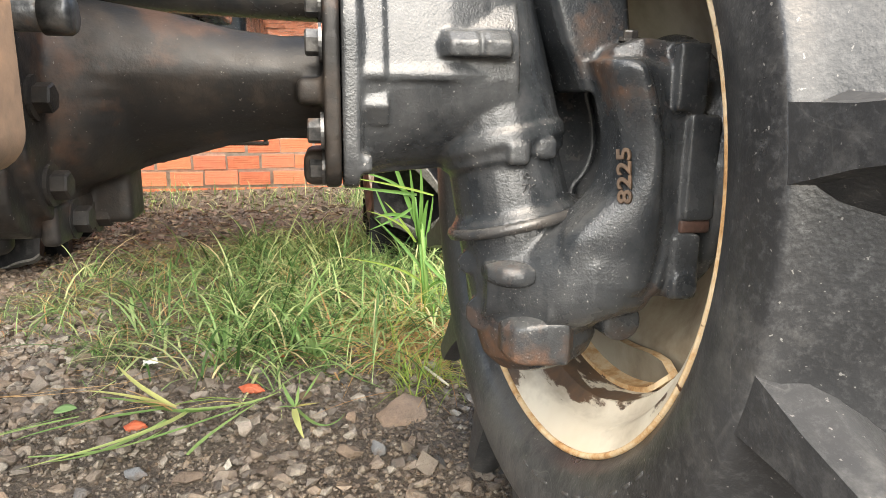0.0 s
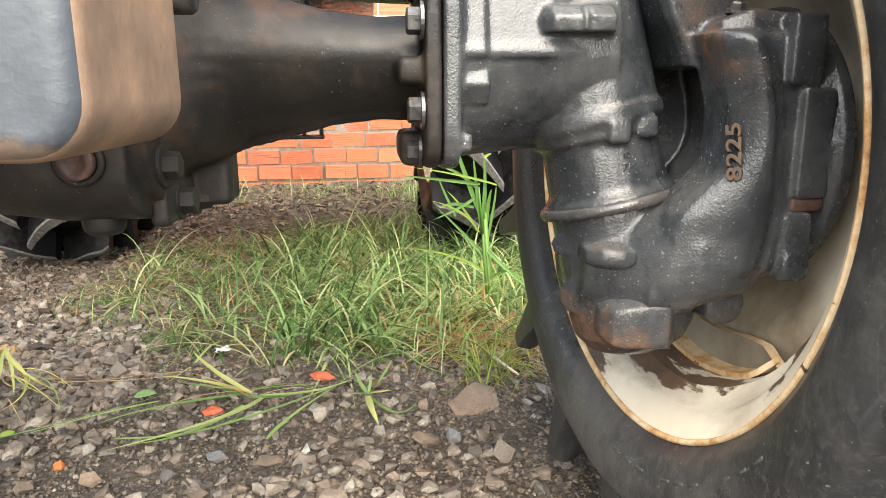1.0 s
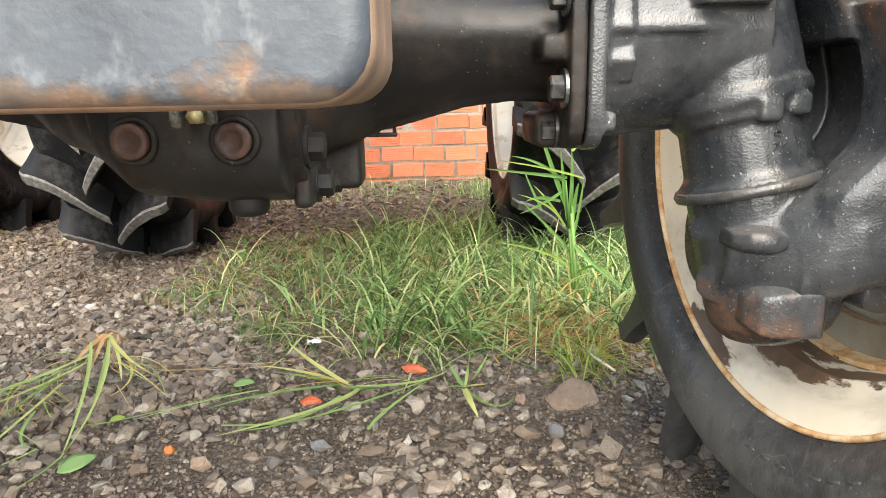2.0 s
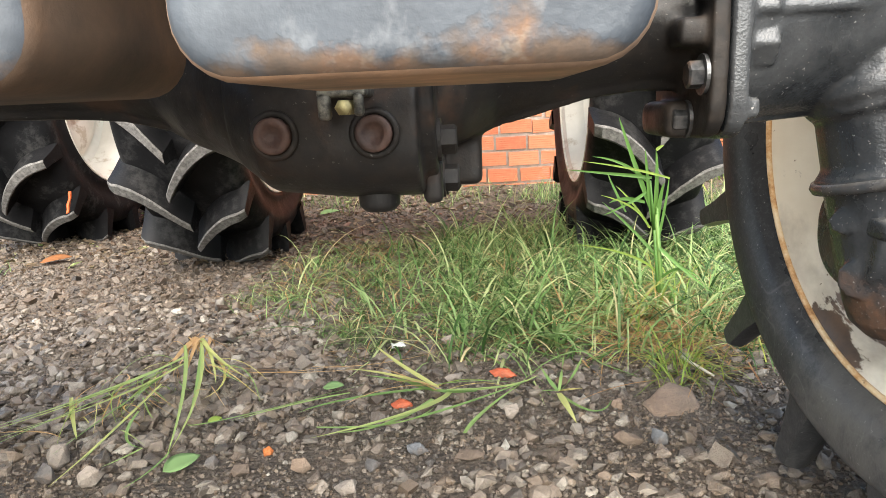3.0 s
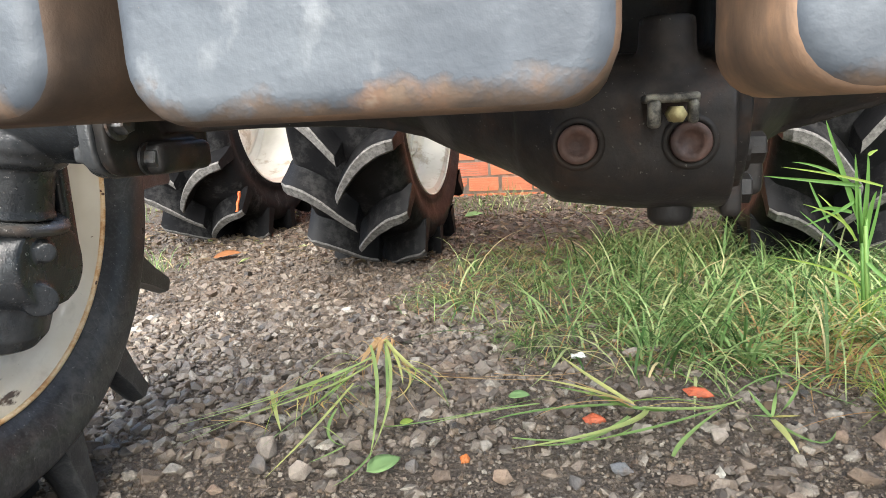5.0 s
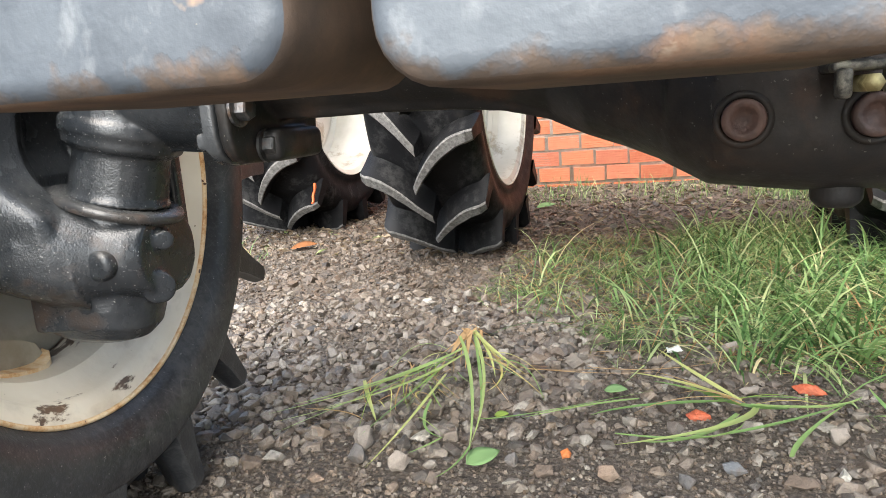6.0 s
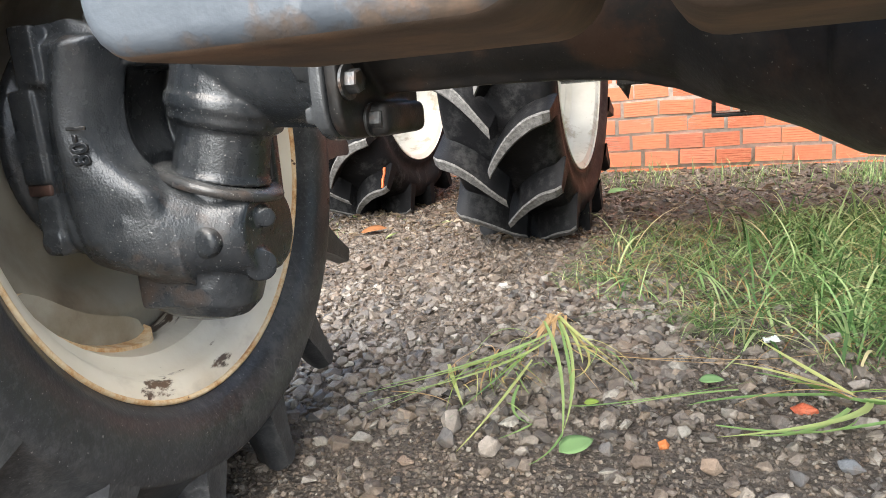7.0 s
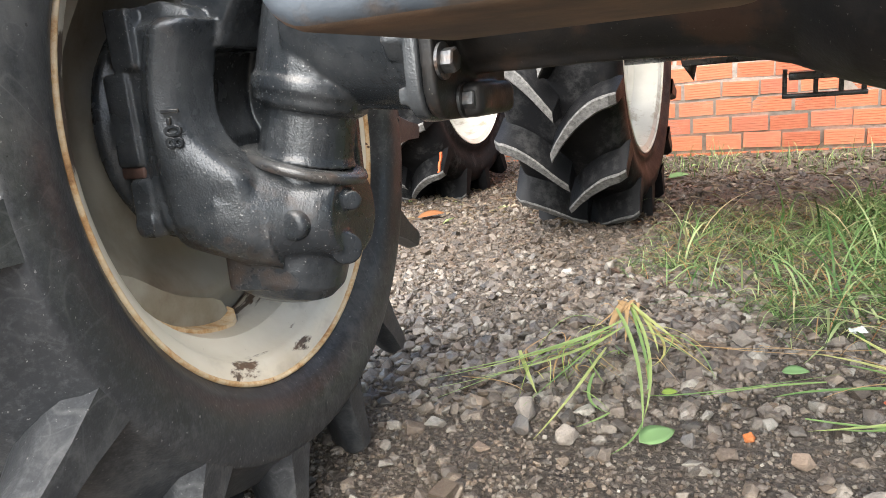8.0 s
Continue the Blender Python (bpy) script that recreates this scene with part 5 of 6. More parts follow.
def lawn():
    rnd = random.Random(11)
    V, F = [], []
    n = 0
    while n < 30000:
        x, y = rnd.uniform(-0.75, 1.7), rnd.uniform(0.75, 2.9)
        k = in_patch(x, y)
        clump = max(0.0, min(1.0, 0.5 + 0.9 * noise.noise((x * 8, y * 8, 1.0)) + 0.25 * noise.noise((x * 21, y * 21, 6.0))))
        if rnd.random() > k * (0.03 + 1.2 * clump * clump):
            n += 0.25
            continue
        n += 1
        tall = 0.030 + 0.085 * clump * k + 0.04 * rnd.random() + (0.015 if x > 0.35 else 0.0)
        blade(V, F, (x, y, ground_height(x, y) - 0.003), rnd.uniform(0, 6.283), tall * rnd.uniform(0.4, 1.3), rnd.uniform(0.0010, 0.0030), rnd.uniform(0.8, 3.6), rnd.uniform(0.1, 1.3), 6)
    # broad arching blades in loose clumps
    for _ in range(1250):
        cx, cy = rnd.uniform(-0.3, 1.35), rnd.uniform(0.9, 2.3)
        if rnd.random() > in_patch(cx, cy) * (0.12 + 0.80 * (cx > 0.12)):
            continue
        for _ in range(rnd.randint(4, 10)):
            x, y = rnd.gauss(cx, 0.018), rnd.gauss(cy, 0.018)
            blade(V, F, (x, y, ground_height(x, y) - 0.003), rnd.uniform(0, 6.283), rnd.uniform(0.09, 0.31), rnd.uniform(0.0030, 0.0078), rnd.uniform(0.8, 3.0), rnd.uniform(0.25, 1.3), 7)
    ob = tagged(strip_mesh("grass", V, F, GRASS), "fresh green weedy grass growing through gravel", "grass", kind="stuff")
    V, F = [], []
    for _ in range(2400):
        x, y = rnd.uniform(-0.5, 1.3), rnd.uniform(0.8, 2.3)
        if rnd.random() > in_patch(x, y):
            continue
        blade(V, F, (x, y, ground_height(x, y)), rnd.uniform(0, 6.283), rnd.uniform(0.06, 0.2), rnd.uniform(0.0012, 0.003), rnd.uniform(0.5, 1.6), rnd.uniform(0.1, 0.9), 5)
    tagged(strip_mesh("dry_grass", V, F, STRAW), "dry straw-coloured blades among the grass", "grass", kind="stuff")
    # thin weeds elsewhere in the yard and along the wall
    V, F = [], []
    for cx, cy, r, m_ in ((1.6, 2.6, 0.6, 1800), (2.6, 3.0, 0.7, 1200), (0.76, 3.25, 0.22, 420), (0.25, 3.3, 0.3, 130), (-0.4, 3.35, 0.3, 130), (-0.1, 3.5, 0.5, 160), (-1.9, 2.2, 0.12, 120), (-3.2, 3.4, 0.9, 1500), (2.6, 4.2, 1.2, 2600), (-3.6, 5.0, 1.2, 1800), (1.4, 1.6, 0.45, 1300), (-1.45, 1.95, 0.08, 60), (1.1, 2.6, 0.4, 900)):
        for _ in range(m_):
            x, y = rnd.gauss(cx, r * 0.5), rnd.gauss(cy, r * 0.5)
            if y > 3.66 and -2.5 < x < 1.45:
                continue
            blade(V, F, (x, y, ground_height(x, y) - 0.003), rnd.uniform(0, 6.283), rnd.uniform(0.04, 0.16), rnd.uniform(0.002, 0.005), rnd.uniform(0.2, 1.7), rnd.uniform(0.6, 1.5), 4)
    tagged(strip_mesh("weeds", V, F, GRASS), "low green weeds scattered along the brick wall", "weeds", kind="stuff")
    # taller growth past both ends of the wall
    V, F = [], []
    for cx, cy, r, m_ in ((-3.3, 4.9, 0.9, 2600), (-4.6, 6.0, 1.6, 2600), (2.4, 3.9, 0.7, 1500), (3.4, 5.0, 1.5, 2600)):
        for _ in range(m_):
            x, y = rnd.gauss(cx, r * 0.5), rnd.gauss(cy, r * 0.5)
            if y > 3.62 and -2.55 < x < 1.5:
                continue
            blade(V, F, (x, y, ground_height(x, y) - 0.003), rnd.uniform(0, 6.283), rnd.uniform(0.15, 0.62), rnd.uniform(0.006, 0.016), rnd.uniform(0.2, 1.6), rnd.uniform(0.8, 1.5), 5)
    tagged(strip_mesh("tall_weeds", V, F, GRASS_PALE), "tall pale green weeds past the end of the wall", "weeds", kind="stuff")


def clump(name, root, count, lengths, width, rises, bends, headings, mat, label, seed, category="grass", spread=0.02):
    rnd = random.Random(seed)
    V, F = [], []
    tuft = empty(name, Matrix.Identity(4)) if count < 50 else None
    for _ in range(count):
        x, y = root[0] + rnd.gauss(0, spread), root[1] + rnd.gauss(0, spread)
        blade(V, F, (x, y, ground_height(x, y) + (root[2] if len(root) > 2 else 0.0)), radians(rnd.uniform(*headings)), rnd.uniform(*lengths), rnd.uniform(*width), rnd.uniform(*bends), rnd.uniform(*rises), 8, 0.6)
        if tuft:
            strip_mesh("blade", V, F, mat).parent = tuft
            V, F = [], []
    return tagged(tuft or strip_mesh(name, V, F, mat), label, category)


def laid_blade(parent, a, b, c, width, mat, face=(0, 0, 1)):
    """One flat grass blade with a fold along its middle, bent from a over b to c."""
    a, b, c = Vector(a), Vector(b), Vector(c)
    bm = bmesh.new()
    rows, n = [], 9
    for k in range(n + 1):
        u = k / n
        ctrl = 2 * b - (a + c) / 2
        p = a * (1 - u) ** 2 + ctrl * 2 * u * (1 - u) + c * u * u
        d = ((ctrl - a) * (1 - u) + (c - ctrl) * u).normalized()
        side = d.cross(Vector(face)).normalized()
        w = width * 0.5 * (0.65 + 1.4 * u if u < 0.25 else (1.0 - u) ** 0.6 * 1.18) + 0.0002
        p.z = max(p.z, ground_height(p.x, p.y) + 0.012)
        rows.append([bm.verts.new(p - side * w), bm.verts.new(p - Vector(face) * w * 0.35), bm.verts.new(p + side * w)])
    for p, q in zip(rows, rows[1:]):
        for k in range(2):
            bm.faces.new((p[k], p[k + 1], q[k + 1], q[k]))
    return part("blade", bm, mat, parent)


def leaf(x, y, length, turn, mat, label):
    bm = bmesh.new()
    rows = []
    for k in range(9):
        u = k / 8
        w = 0.34 * length * math.sin(math.pi * u ** 0.8) ** 0.8 + 0.0004
        z = 0.045 * length * math.sin(math.pi * u)
        rows.append([bm.verts.new((length * (u - 0.5), w * v, z + 0.12 * abs(v) * w)) for v in (-1, -0.5, 0, 0.5, 1)])
    for p, q in zip(rows, rows[1:]):
        for k in range(4):
            bm.faces.new((p[k], p[k + 1], q[k + 1], q[k]))
    ext = bmesh.ops.extrude_face_region(bm, geom=bm.faces[:])
    bmesh.ops.translate(bm, vec=(0, 0, -0.0008), verts=[v for v in ext["geom"] if isinstance(v, bmesh.types.BMVert)])
    ob = part("leaf", bm, mat)
    ob.matrix_world = pose(x, y, ground_height(x, y) + 0.012, 8, -6, turn)
    return tagged(ob, label, "leaf")


# x, y, half sizes, material, label, turn, tilt, seed
for x, y, sx, sy, sz, mat, label, turn, tilt, seed in (
        (0.423, 0.722, 0.020, 0.015, 0.014, STONE_TAN, "small tan stone beside the broad flat one", 30, 6, 16),
        (0.247, 0.712, 0.021, 0.017, 0.018, STONE_PALE, "pale grey broken stone on gravel", 20, 8, 5),
        (-0.002, 0.522, 0.021, 0.016, 0.014, STONE_PALE, "pale cream rounded stone on gravel", 0, 5, 6),
        (0.155, 0.872, 0.026, 0.018, 0.016, STONE_PALE, "smooth pale grey stone beside a cut grass sprig", 10, 6, 7),
        (0.152, 1.068, 0.027, 0.018, 0.016, STONE_PALE, "pale stone at the edge of the grass", 12, 6, 17),
        (-0.452, 0.620, 0.040, 0.025, 0.026, STONE_PALE, "long pale stone leaning on a darker one", 118, 14, 10),
        (-0.437, 0.574, 0.023, 0.020, 0.024, STONE_GREY, "grey angular stone under a pale one", 10, 8, 9),
        (-0.379, 0.566, 0.026, 0.022, 0.024, STONE_PALE, "pale chipped stone on damp gravel", 70, 10, 10),
        (-0.214, 0.606, 0.017, 0.014, 0.015, STONE_GREY, "grey stone next to a green leaf", 40, 5, 18),
        (-0.163, 0.584, 0.026, 0.018, 0.012, STONE_BROWN, "flat brown-grey stone set in the soil", 5, 5, 19),
        (-0.076, 0.583, 0.019, 0.016, 0.019, STONE_TAN, "rough tan stone on gravel", 30, 8, 14),
        (0.090, 0.620, 0.022, 0.016, 0.012, STONE_BLUE, "blue-grey stone set in the soil", 20, 5, 20),
        (0.170, 0.590, 0.028, 0.020, 0.009, STONE_BROWN, "flat brown stone flush with the soil", 15, 4, 24),
        (0.028, 0.582, 0.022, 0.018, 0.015, STONE_GREY, "dark grey angular stone on gravel", 60, 6, 15),
        (0.408, 0.606, 0.030, 0.016, 0.016, STONE_BROWN, "smooth brown slab-like stone on gravel", 152, 8, 12),
        (0.454, 0.602, 0.024, 0.017, 0.018, STONE_BLUE, "blue-grey stone on the gravel", -30, 8, 13),
        (-0.486, 0.521, 0.017, 0.013, 0.008, STONE_TAN, "small flat tan stone on dark soil", 10, 4, 26)):
    loose_stone(x, y, sx, sy, sz, mat, label, turn, seed, tilt=tilt)
loose_stone(0.512, 0.722, 0.060, 0.052, 0.015, STONE_TAN, "broad flat brown stone lying on gravel", 4, 4, points=16, tilt=16)
loose_stone(0.250, 0.882, 0.031, 0.015, 0.012, CLAY, "orange-red broken brick fragment", -28, 21, "brick_fragment", "brick fragment", 22)
loose_stone(0.063, 0.775, 0.023, 0.014, 0.010, CLAY, "orange-red brick sliver on the gravel", -8, 22, "brick_fragment", "brick fragment", 20)
loose_stone(0.300, 1.036, 0.015, 0.008, 0.008, CLAY, "orange brick crumb under the grass", 10, 27, "brick_fragment", "brick fragment")
loose_stone(-0.138, 0.636, 0.0105, 0.0085, 0.010, OCHRE, "small orange pebble on gravel", 0, 23, "pebble", "pebble", 18)
leaf(-0.254, 0.597, 0.056, 38, LEAFGREEN, "fresh green fallen leaf on gravel")
leaf(-1.27, 2.14, 0.11, 15, DRY_LEAF, "curled dry orange leaf on gravel")
leaf(-0.40, 3.05, 0.10, 20, LEAFGREEN, "pale green fallen leaf near the wall")
leaf(-0.249, 0.737, 0.024, 10, GRASS_PALE, "small yellow-green fallen leaf")
leaf(0.348, 0.815, 0.032, 60, LITTER, "small dead brown leaf on gravel")
leaf(-0.066, 0.850, 0.040, -5, LEAFGREEN, "yellow-green leaf lying under cut grass")

lawn()
shoot = tagged(empty("tall_grass_tuft", Matrix.Identity(4)), "tall bright green grass shoot with long side blades", "grass")
FRONT_ON = (0.15, -1.0, 0.1)
bm = bmesh.new()
for k in range(4):
    rod(bm, (0.657 + 0.004 * k, 1.226 + 0.003 * (k % 2), -0.01), (0.640 + 0.002 * k, 1.226 + 0.003 * (k % 2), 0.20 + 0.018 * k), 0.0042, 0.0030, 10)
rod(bm, (0.641, 1.228, 0.19), (0.629, 1.228, 0.315), 0.0042, 0.0026, 10)
part("stem", bm, GRASS_TALL, shoot)
for (ax, az), (mx, mz), (tx, tz), wide, dy, mat in (
        ((0.636, 0.24), (0.587, 0.372), (0.556, 0.461), 0.0120, 0.0, GRASS_TALL), ((0.640, 0.20), (0.645, 0.320), (0.642, 0.388), 0.0110, 0.004, GRASS_TALL),
        ((0.642, 0.384), (0.650, 0.390), (0.661, 0.394), 0.0080, 0.004, GRASS_PALE), ((0.635, 0.22), (0.623, 0.321), (0.615, 0.388), 0.0100, -0.004, GRASS_TALL),
        ((0.643, 0.18), (0.652, 0.269), (0.660, 0.310), 0.0120, -0.006, GRASS_TALL), ((0.650, 0.17), (0.668, 0.269), (0.674, 0.317), 0.0070, 0.006, GRASS_TALL),
        ((0.633, 0.322), (0.552, 0.334), (0.429, 0.351), 0.0085, -0.02, GRASS_TALL), ((0.628, 0.308), (0.570, 0.354), (0.499, 0.375), 0.0080, 0.01, GRASS_TALL),
        ((0.674, 0.319), (0.576, 0.347), (0.465, 0.369), 0.0055, -0.03, GRASS_PALE), ((0.618, 0.266), (0.566, 0.278), (0.527, 0.272), 0.0090, -0.03, GRASS_TALL),
        ((0.621, 0.290), (0.579, 0.270), (0.512, 0.246), 0.0080, -0.04, GRASS_TALL), ((0.631, 0.205), (0.591, 0.265), (0.556, 0.304), 0.0060, 0.02, GRASS_PALE),
        ((0.574, 0.245), (0.547, 0.304), (0.536, 0.336), 0.0060, 0.02, GRASS_TALL), ((0.628, 0.206), (0.586, 0.256), (0.507, 0.292), 0.0060, -0.04, GRASS_PALE),
        ((0.645, 0.167), (0.697, 0.113), (0.776, 0.045), 0.0090, -0.06, GRASS_TALL), ((0.644, 0.141), (0.594, 0.201), (0.532, 0.263), 0.0080, 0.05, GRASS_TALL),
        ((0.646, 0.101), (0.571, 0.150), (0.445, 0.185), 0.0060, -0.05, GRASS_PALE), ((0.652, 0.074), (0.698, 0.110), (0.749, 0.072), 0.0070, -0.05, GRASS_TALL)):
    laid_blade(shoot, (ax, 1.228, az), (mx, 1.228 + 0.5 * dy, mz), (tx, 1.228 + dy, tz), wide, mat, FRONT_ON)
clump("grass_tuft", (0.650, 1.232), 22, (0.12, 0.30), (0.004, 0.008), (0.4, 1.25), (0.5, 2.0), (0, 360), GRASS_TALL, "arching bright green blades round a tall shoot", 41, spread=0.022)
clump("grass_tuft", (0.610, 1.10), 700, (0.07, 0.24), (0.0016, 0.0050), (0.02, 0.7), (0.1, 1.4), (0, 360), STRAW, "dry orange-brown grass tuft base", 32, spread=0.095)
clump("grass_tuft", (0.62, 1.20), 70, (0.14, 0.34), (0.002, 0.0045), (0.3, 1.2), (0.5, 2.0), (0, 360), GRASS_PALE, "long pale arching blades round the tall tuft", 52, spread=0.075)
clump("grass_tuft", (0.37, 1.03), 34, (0.10, 0.27), (0.004, 0.009), (0.25, 1.2), (0.5, 2.2), (0, 360), GRASS, "broad green grass tuft at the patch edge", 33, spread=0.012)
clump("grass_tuft", (0.58, 0.87), 150, (0.05, 0.16), (0.0016, 0.0032), (0.3, 1.3), (0.4, 1.6), (0, 360), GRASS_PALE, "fine pale green grass tuft", 34, spread=0.035)
sprig = tagged(empty("cut_grass_sprig", Matrix.Identity(4)), "cut yellow-green grass sprig lying flat on gravel", "grass")
laid_blade(sprig, (0.147, 0.774, 0.020), (0.080, 0.679, 0.030), (-0.068, 0.626, 0.020), 0.0130, GRASS_LAID)
laid_blade(sprig, (0.117, 0.753, 0.018), (0.047, 0.666, 0.020), (-0.033, 0.644, 0.018), 0.0104, GRASS_LAID)
laid_blade(sprig, (0.120, 0.795, 0.020), (-0.018, 0.755, 0.025), (-0.105, 0.723, 0.018), 0.0104, GRASS_LAID)
laid_blade(sprig, (-0.028, 0.794, 0.018), (-0.114, 0.754, 0.020), (-0.210, 0.703, 0.018), 0.0065, GRASS_LAID)
laid_blade(sprig, (0.127, 0.785, 0.025), (0.065, 0.827, 0.050), (0.008, 0.916, 0.060), 0.0117, GRASS_LAID)
laid_blade(sprig, (0.113, 0.798, 0.025), (0.030, 0.834, 0.035), (-0.041, 0.876, 0.030), 0.0104, GRASS_LAID)
laid_blade(sprig, (0.112, 0.802, 0.020), (0.046, 0.818, 0.030), (-0.004, 0.840, 0.030), 0.0091, GRASS_LAID)
laid_blade(sprig, (0.140, 0.783, 0.020), (0.239, 0.764, 0.030), (0.304, 0.806, 0.030), 0.0104, GRASS_LAID)
laid_blade(sprig, (0.078, 0.677, 0.018), (0.184, 0.713, 0.030), (0.300, 0.798, 0.030), 0.0078, GRASS_LAID)
laid_blade(sprig, (0.165, 0.630, 0.015), (0.203, 0.698, 0.020), (0.276, 0.780, 0.030), 0.0078, GRASS_LAID)
laid_blade(sprig, (0.193, 0.775, 0.020), (0.113, 0.788, 0.020), (0.052, 0.857, 0.020), 0.0130, GRASS_LAID)
laid_blade(sprig, (-0.241, 0.914, 0.018), (-0.110, 0.894, 0.020), (0.003, 0.905, 0.020), 0.0030, STRAW)
laid_blade(sprig, (-0.117, 0.923, 0.020), (0.005, 0.895, 0.030), (0.133, 0.950, 0.030), 0.0030, STRAW)
laid_blade(sprig, (-0.067, 0.670, 0.016), (0.058, 0.664, 0.020), (0.121, 0.719, 0.020), 0.0065, GRASS_LAID)
rnd = random.Random(23)
for _ in range(6):
    x, y = rnd.gauss(0.12, 0.012), rnd.gauss(0.785, 0.01)
    a = radians(rnd.choice((rnd.gauss(200, 14), rnd.gauss(150, 16), rnd.gauss(5, 14))))
    d = rnd.uniform(0.08, 0.20)
    laid_blade(sprig, (x, y, 0.025), (x + 0.55 * d * math.cos(a), y + 0.55 * d * math.sin(a) + rnd.gauss(0, 0.008), rnd.uniform(0.02, 0.045)), (x + d * math.cos(a), y + d * math.sin(a), 0.016), rnd.uniform(0.0018, 0.004), rnd.choice((GRASS_LAID, GRASS_PALE, STRAW)))
sprig = tagged(empty("grass_tuft", Matrix.Identity(4)), "short broad-bladed grass tuft rooted in gravel", "grass")
laid_blade(sprig, (0.326, 0.727, 0.030), (0.330, 0.675, 0.030), (0.339, 0.646, 0.015), 0.0120, GRASS_LAID)
laid_blade(sprig, (0.326, 0.735, 0.030), (0.315, 0.763, 0.040), (0.307, 0.793, 0.050), 0.0080, GRASS_LAID)
laid_blade(sprig, (0.330, 0.735, 0.030), (0.350, 0.727, 0.060), (0.373, 0.760, 0.080), 0.0070, GRASS_LAID)
laid_blade(sprig, (0.330, 0.749, 0.020), (0.370, 0.675, 0.020), (0.410, 0.711, 0.020), 0.0070, GRASS_LAID)
laid_blade(sprig, (0.326, 0.735, 0.030), (0.349, 0.728, 0.035), (0.370, 0.741, 0.030), 0.0080, GRASS_LAID)
laid_blade(sprig, (0.326, 0.735, 0.030), (0.310, 0.727, 0.035), (0.294, 0.736, 0.030), 0.0060, GRASS_LAID)
laid_blade(sprig, (0.329, 0.738, 0.030), (0.335, 0.746, 0.060), (0.338, 0.741, 0.090), 0.0060, GRASS_LAID)
sprig = tagged(empty("cut_grass_sprig", Matrix.Identity(4)), "wilted pulled grass clump lying on dark gravel", "grass")
laid_blade(sprig, (-0.337, 0.884, 0.070), (-0.450, 0.758, 0.050), (-0.638, 0.668, 0.020), 0.0070, GRASS_LAID)
laid_blade(sprig, (-0.343, 0.881, 0.065), (-0.464, 0.753, 0.050), (-0.608, 0.697, 0.025), 0.0078, GRASS_LAID)
laid_blade(sprig, (-0.335, 0.877, 0.060), (-0.437, 0.754, 0.040), (-0.609, 0.641, 0.020), 0.0052, GRASS_LAID)
laid_blade(sprig, (-0.342, 0.860, 0.060), (-0.420, 0.755, 0.045), (-0.547, 0.677, 0.030), 0.0060, GRASS_LAID)
laid_blade(sprig, (-0.354, 0.874, 0.055), (-0.455, 0.755, 0.040), (-0.600, 0.609, 0.015), 0.0043, GRASS_LAID)
laid_blade(sprig, (-0.355, 0.858, 0.055), (-0.397, 0.751, 0.040), (-0.450, 0.612, 0.020), 0.0043, GRASS_LAID)
laid_blade(sprig, (-0.498, 0.766, 0.045), (-0.470, 0.713, 0.030), (-0.443, 0.668, 0.015), 0.0078, GRASS_LAID)
laid_blade(sprig, (-0.340, 0.962, 0.075), (-0.283, 0.775, 0.050), (-0.274, 0.607, 0.018), 0.0060, GRASS_LAID)
laid_blade(sprig, (-0.358, 0.926, 0.075), (-0.300, 0.750, 0.055), (-0.272, 0.587, 0.018), 0.0070, GRASS_LAID)
laid_blade(sprig, (-0.274, 0.607, 0.018), (-0.283, 0.551, 0.018), (-0.305, 0.514, 0.015), 0.0035, GRASS_LAID)
laid_blade(sprig, (-0.355, 0.794, 0.050), (-0.383, 0.640, 0.030), (-0.411, 0.528, 0.015), 0.0052, GRASS_LAID)
laid_blade(sprig, (-0.361, 0.778, 0.045), (-0.381, 0.662, 0.030), (-0.400, 0.599, 0.015), 0.0052, GRASS_LAID)
laid_blade(sprig, (-0.340, 0.962, 0.075), (-0.273, 0.871, 0.060), (-0.216, 0.863, 0.020), 0.0078, GRASS_LAID)
laid_blade(sprig, (-0.336, 0.962, 0.075), (-0.297, 0.890, 0.060), (-0.275, 0.835, 0.030), 0.0070, GRASS_LAID)
laid_blade(sprig, (-0.343, 0.963, 0.075), (-0.336, 0.898, 0.065), (-0.329, 0.833, 0.045), 0.0078, STRAW)
laid_blade(sprig, (-0.350, 0.974, 0.075), (-0.356, 0.903, 0.070), (-0.361, 0.862, 0.060), 0.0140, STRAW)
laid_blade(sprig, (-0.360, 0.710, 0.040), (-0.356, 0.649, 0.025), (-0.323, 0.628, 0.016), 0.0052, GRASS_LAID)
laid_blade(sprig, (-0.323, 0.628, 0.016), (-0.341, 0.599, 0.016), (-0.362, 0.576, 0.015), 0.0043, GRASS_LAID)
laid_blade(sprig, (-0.339, 0.967, 0.070), (-0.282, 0.743, 0.040), (-0.286, 0.700, 0.020), 0.0052, GRASS_LAID)
laid_blade(sprig, (-0.320, 0.946, 0.060), (-0.268, 0.866, 0.030), (-0.289, 0.793, 0.018), 0.0052, GRASS_LAID)
laid_blade(sprig, (-0.229, 0.903, 0.020), (-0.135, 0.904, 0.020), (-0.062, 0.924, 0.020), 0.0027, STRAW)
laid_blade(sprig, (-0.280, 0.697, 0.018), (-0.204, 0.713, 0.020), (-0.004, 0.825, 0.020), 0.0043, GRASS_LAID)
laid_blade(sprig, (-0.580, 0.694, 0.020), (-0.506, 0.680, 0.025), (-0.461, 0.662, 0.020), 0.0035, STRAW)
rnd = random.Random(19)
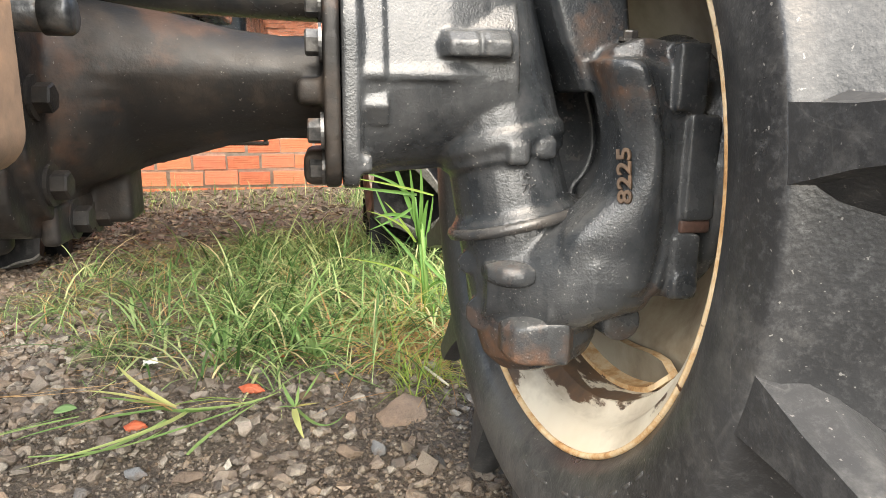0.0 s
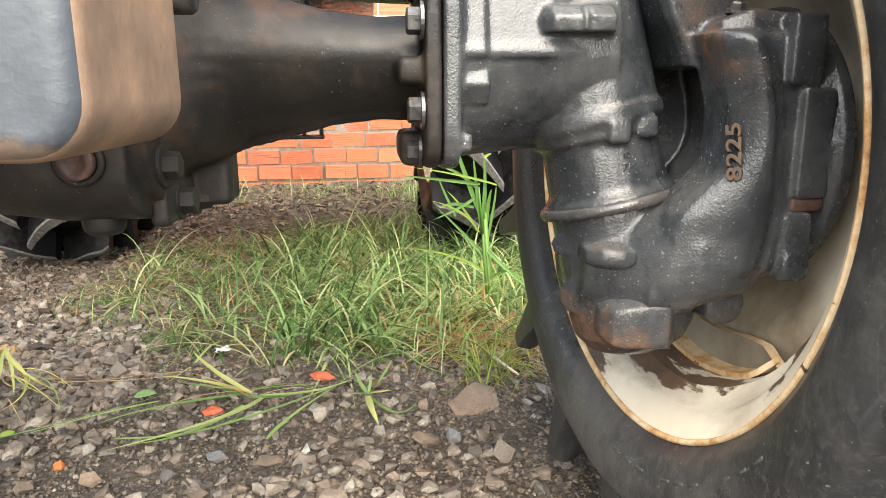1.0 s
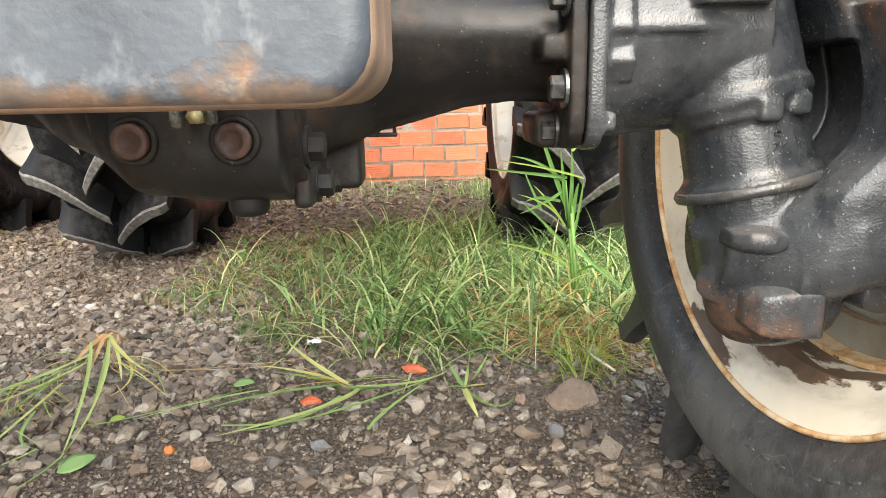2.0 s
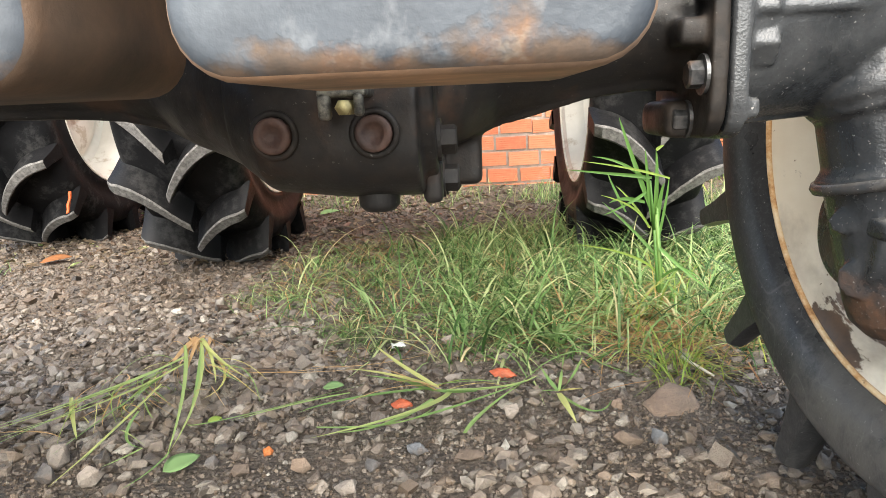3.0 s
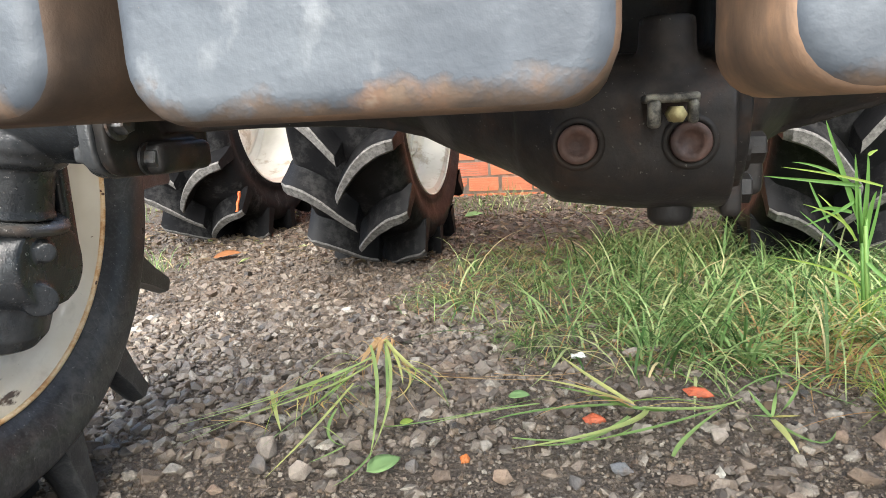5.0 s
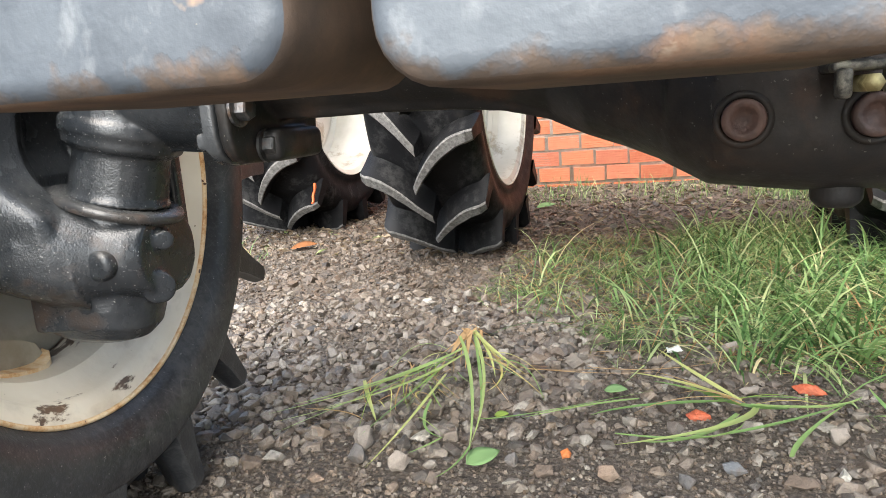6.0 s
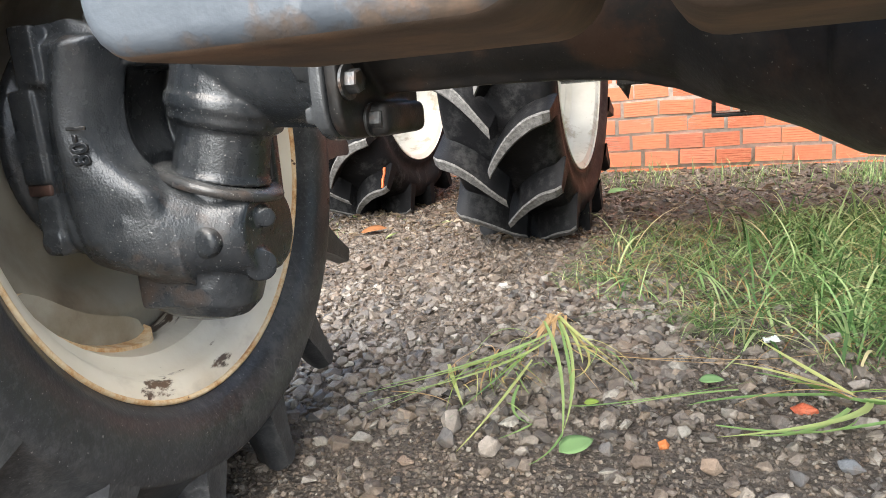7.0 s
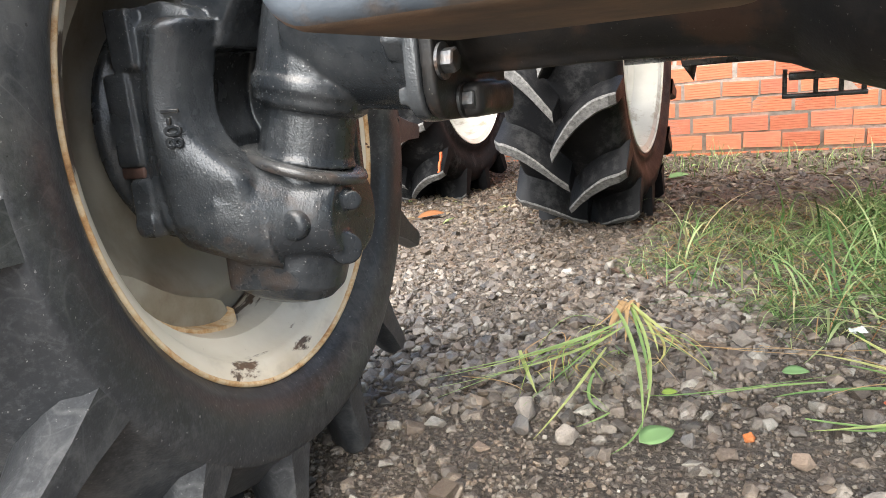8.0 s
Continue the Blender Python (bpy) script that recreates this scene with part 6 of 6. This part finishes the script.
for _ in range(14):
    x, y = rnd.gauss(-0.345, 0.016), rnd.gauss(0.955, 0.016)
    a, d = rnd.uniform(0, 6.283), rnd.uniform(0.03, 0.07)
    laid_blade(sprig, (x, y, rnd.uniform(0.05, 0.085)), (x + 0.5 * d * math.cos(a), y + 0.5 * d * math.sin(a), rnd.uniform(0.05, 0.08)), (x + d * math.cos(a), y + d * math.sin(a), rnd.uniform(0.015, 0.05)), rnd.uniform(0.003, 0.006), STRAW)
for _ in range(20):
    x, y = rnd.gauss(-0.375, 0.05), rnd.gauss(0.83, 0.06)
    tx, ty = x + rnd.gauss(-0.03, 0.055), y - abs(rnd.gauss(0.06, 0.04))
    laid_blade(sprig, (x, y, rnd.uniform(0.03, 0.07)), (0.5 * (x + tx) + rnd.gauss(0, 0.02), 0.5 * (y + ty) + rnd.gauss(0, 0.02), rnd.uniform(0.03, 0.065)), (tx, ty, 0.014), rnd.uniform(0.0018, 0.0036), rnd.choice((GRASS_LAID, GRASS_PALE, STRAW)))
for _ in range(34):
    x, y, a, d = rnd.gauss(-0.41, 0.05), rnd.gauss(0.78, 0.05), rnd.uniform(0, 6.283), rnd.uniform(0.02, 0.06)
    laid_blade(sprig, (x, y, rnd.uniform(0.02, 0.05)), (x + 0.5 * d * math.cos(a) + rnd.gauss(0, 0.008), y + 0.5 * d * math.sin(a) + rnd.gauss(0, 0.008), rnd.uniform(0.02, 0.05)), (x + d * math.cos(a), y + d * math.sin(a), 0.013), rnd.uniform(0.0010, 0.0026), rnd.choice((GRASS_PALE, STRAW, GRASS_LAID)))
for _ in range(8):
    x, y = rnd.gauss(-0.30, 0.02), rnd.gauss(0.90, 0.02)
    laid_blade(sprig, (x, y, 0.05), (x + 0.05, y - 0.03 + rnd.gauss(0, 0.02), 0.045), (x + rnd.uniform(0.07, 0.13), y + rnd.gauss(-0.05, 0.04), 0.014), rnd.uniform(0.002, 0.004), rnd.choice((GRASS_LAID, STRAW)))
bm = bmesh.new()
rod(bm, (0.583, 0.875, 0.024), (0.612, 0.795, 0.018), 0.0032, 0.0022, 8)
tagged(part("twig", bm, BLEACHED), "pale bleached twig lying in grass", "twig")
bm = bmesh.new()
bmesh.ops.create_grid(bm, x_segments=9, y_segments=7, size=0.011)
rnd = random.Random(77)
for v in bm.verts:
    v.co = Vector((v.co.x * 1.3 + rnd.uniform(-0.002, 0.002), v.co.y * 0.7 + rnd.uniform(-0.002, 0.002), 0.003 + 0.007 * noise.noise(v.co * 70) + rnd.uniform(-0.0015, 0.0015)))
bmesh.ops.solidify(bm, geom=bm.faces[:], thickness=0.0006)
tagged(part("paper_scrap", bm, SCRAP, smooth=False), "crumpled white scrap among the grass", "scrap").matrix_world = pose(0.044, 1.03, 0.016, 10, 0, 20)
litter()
gravel()
brick_wall()
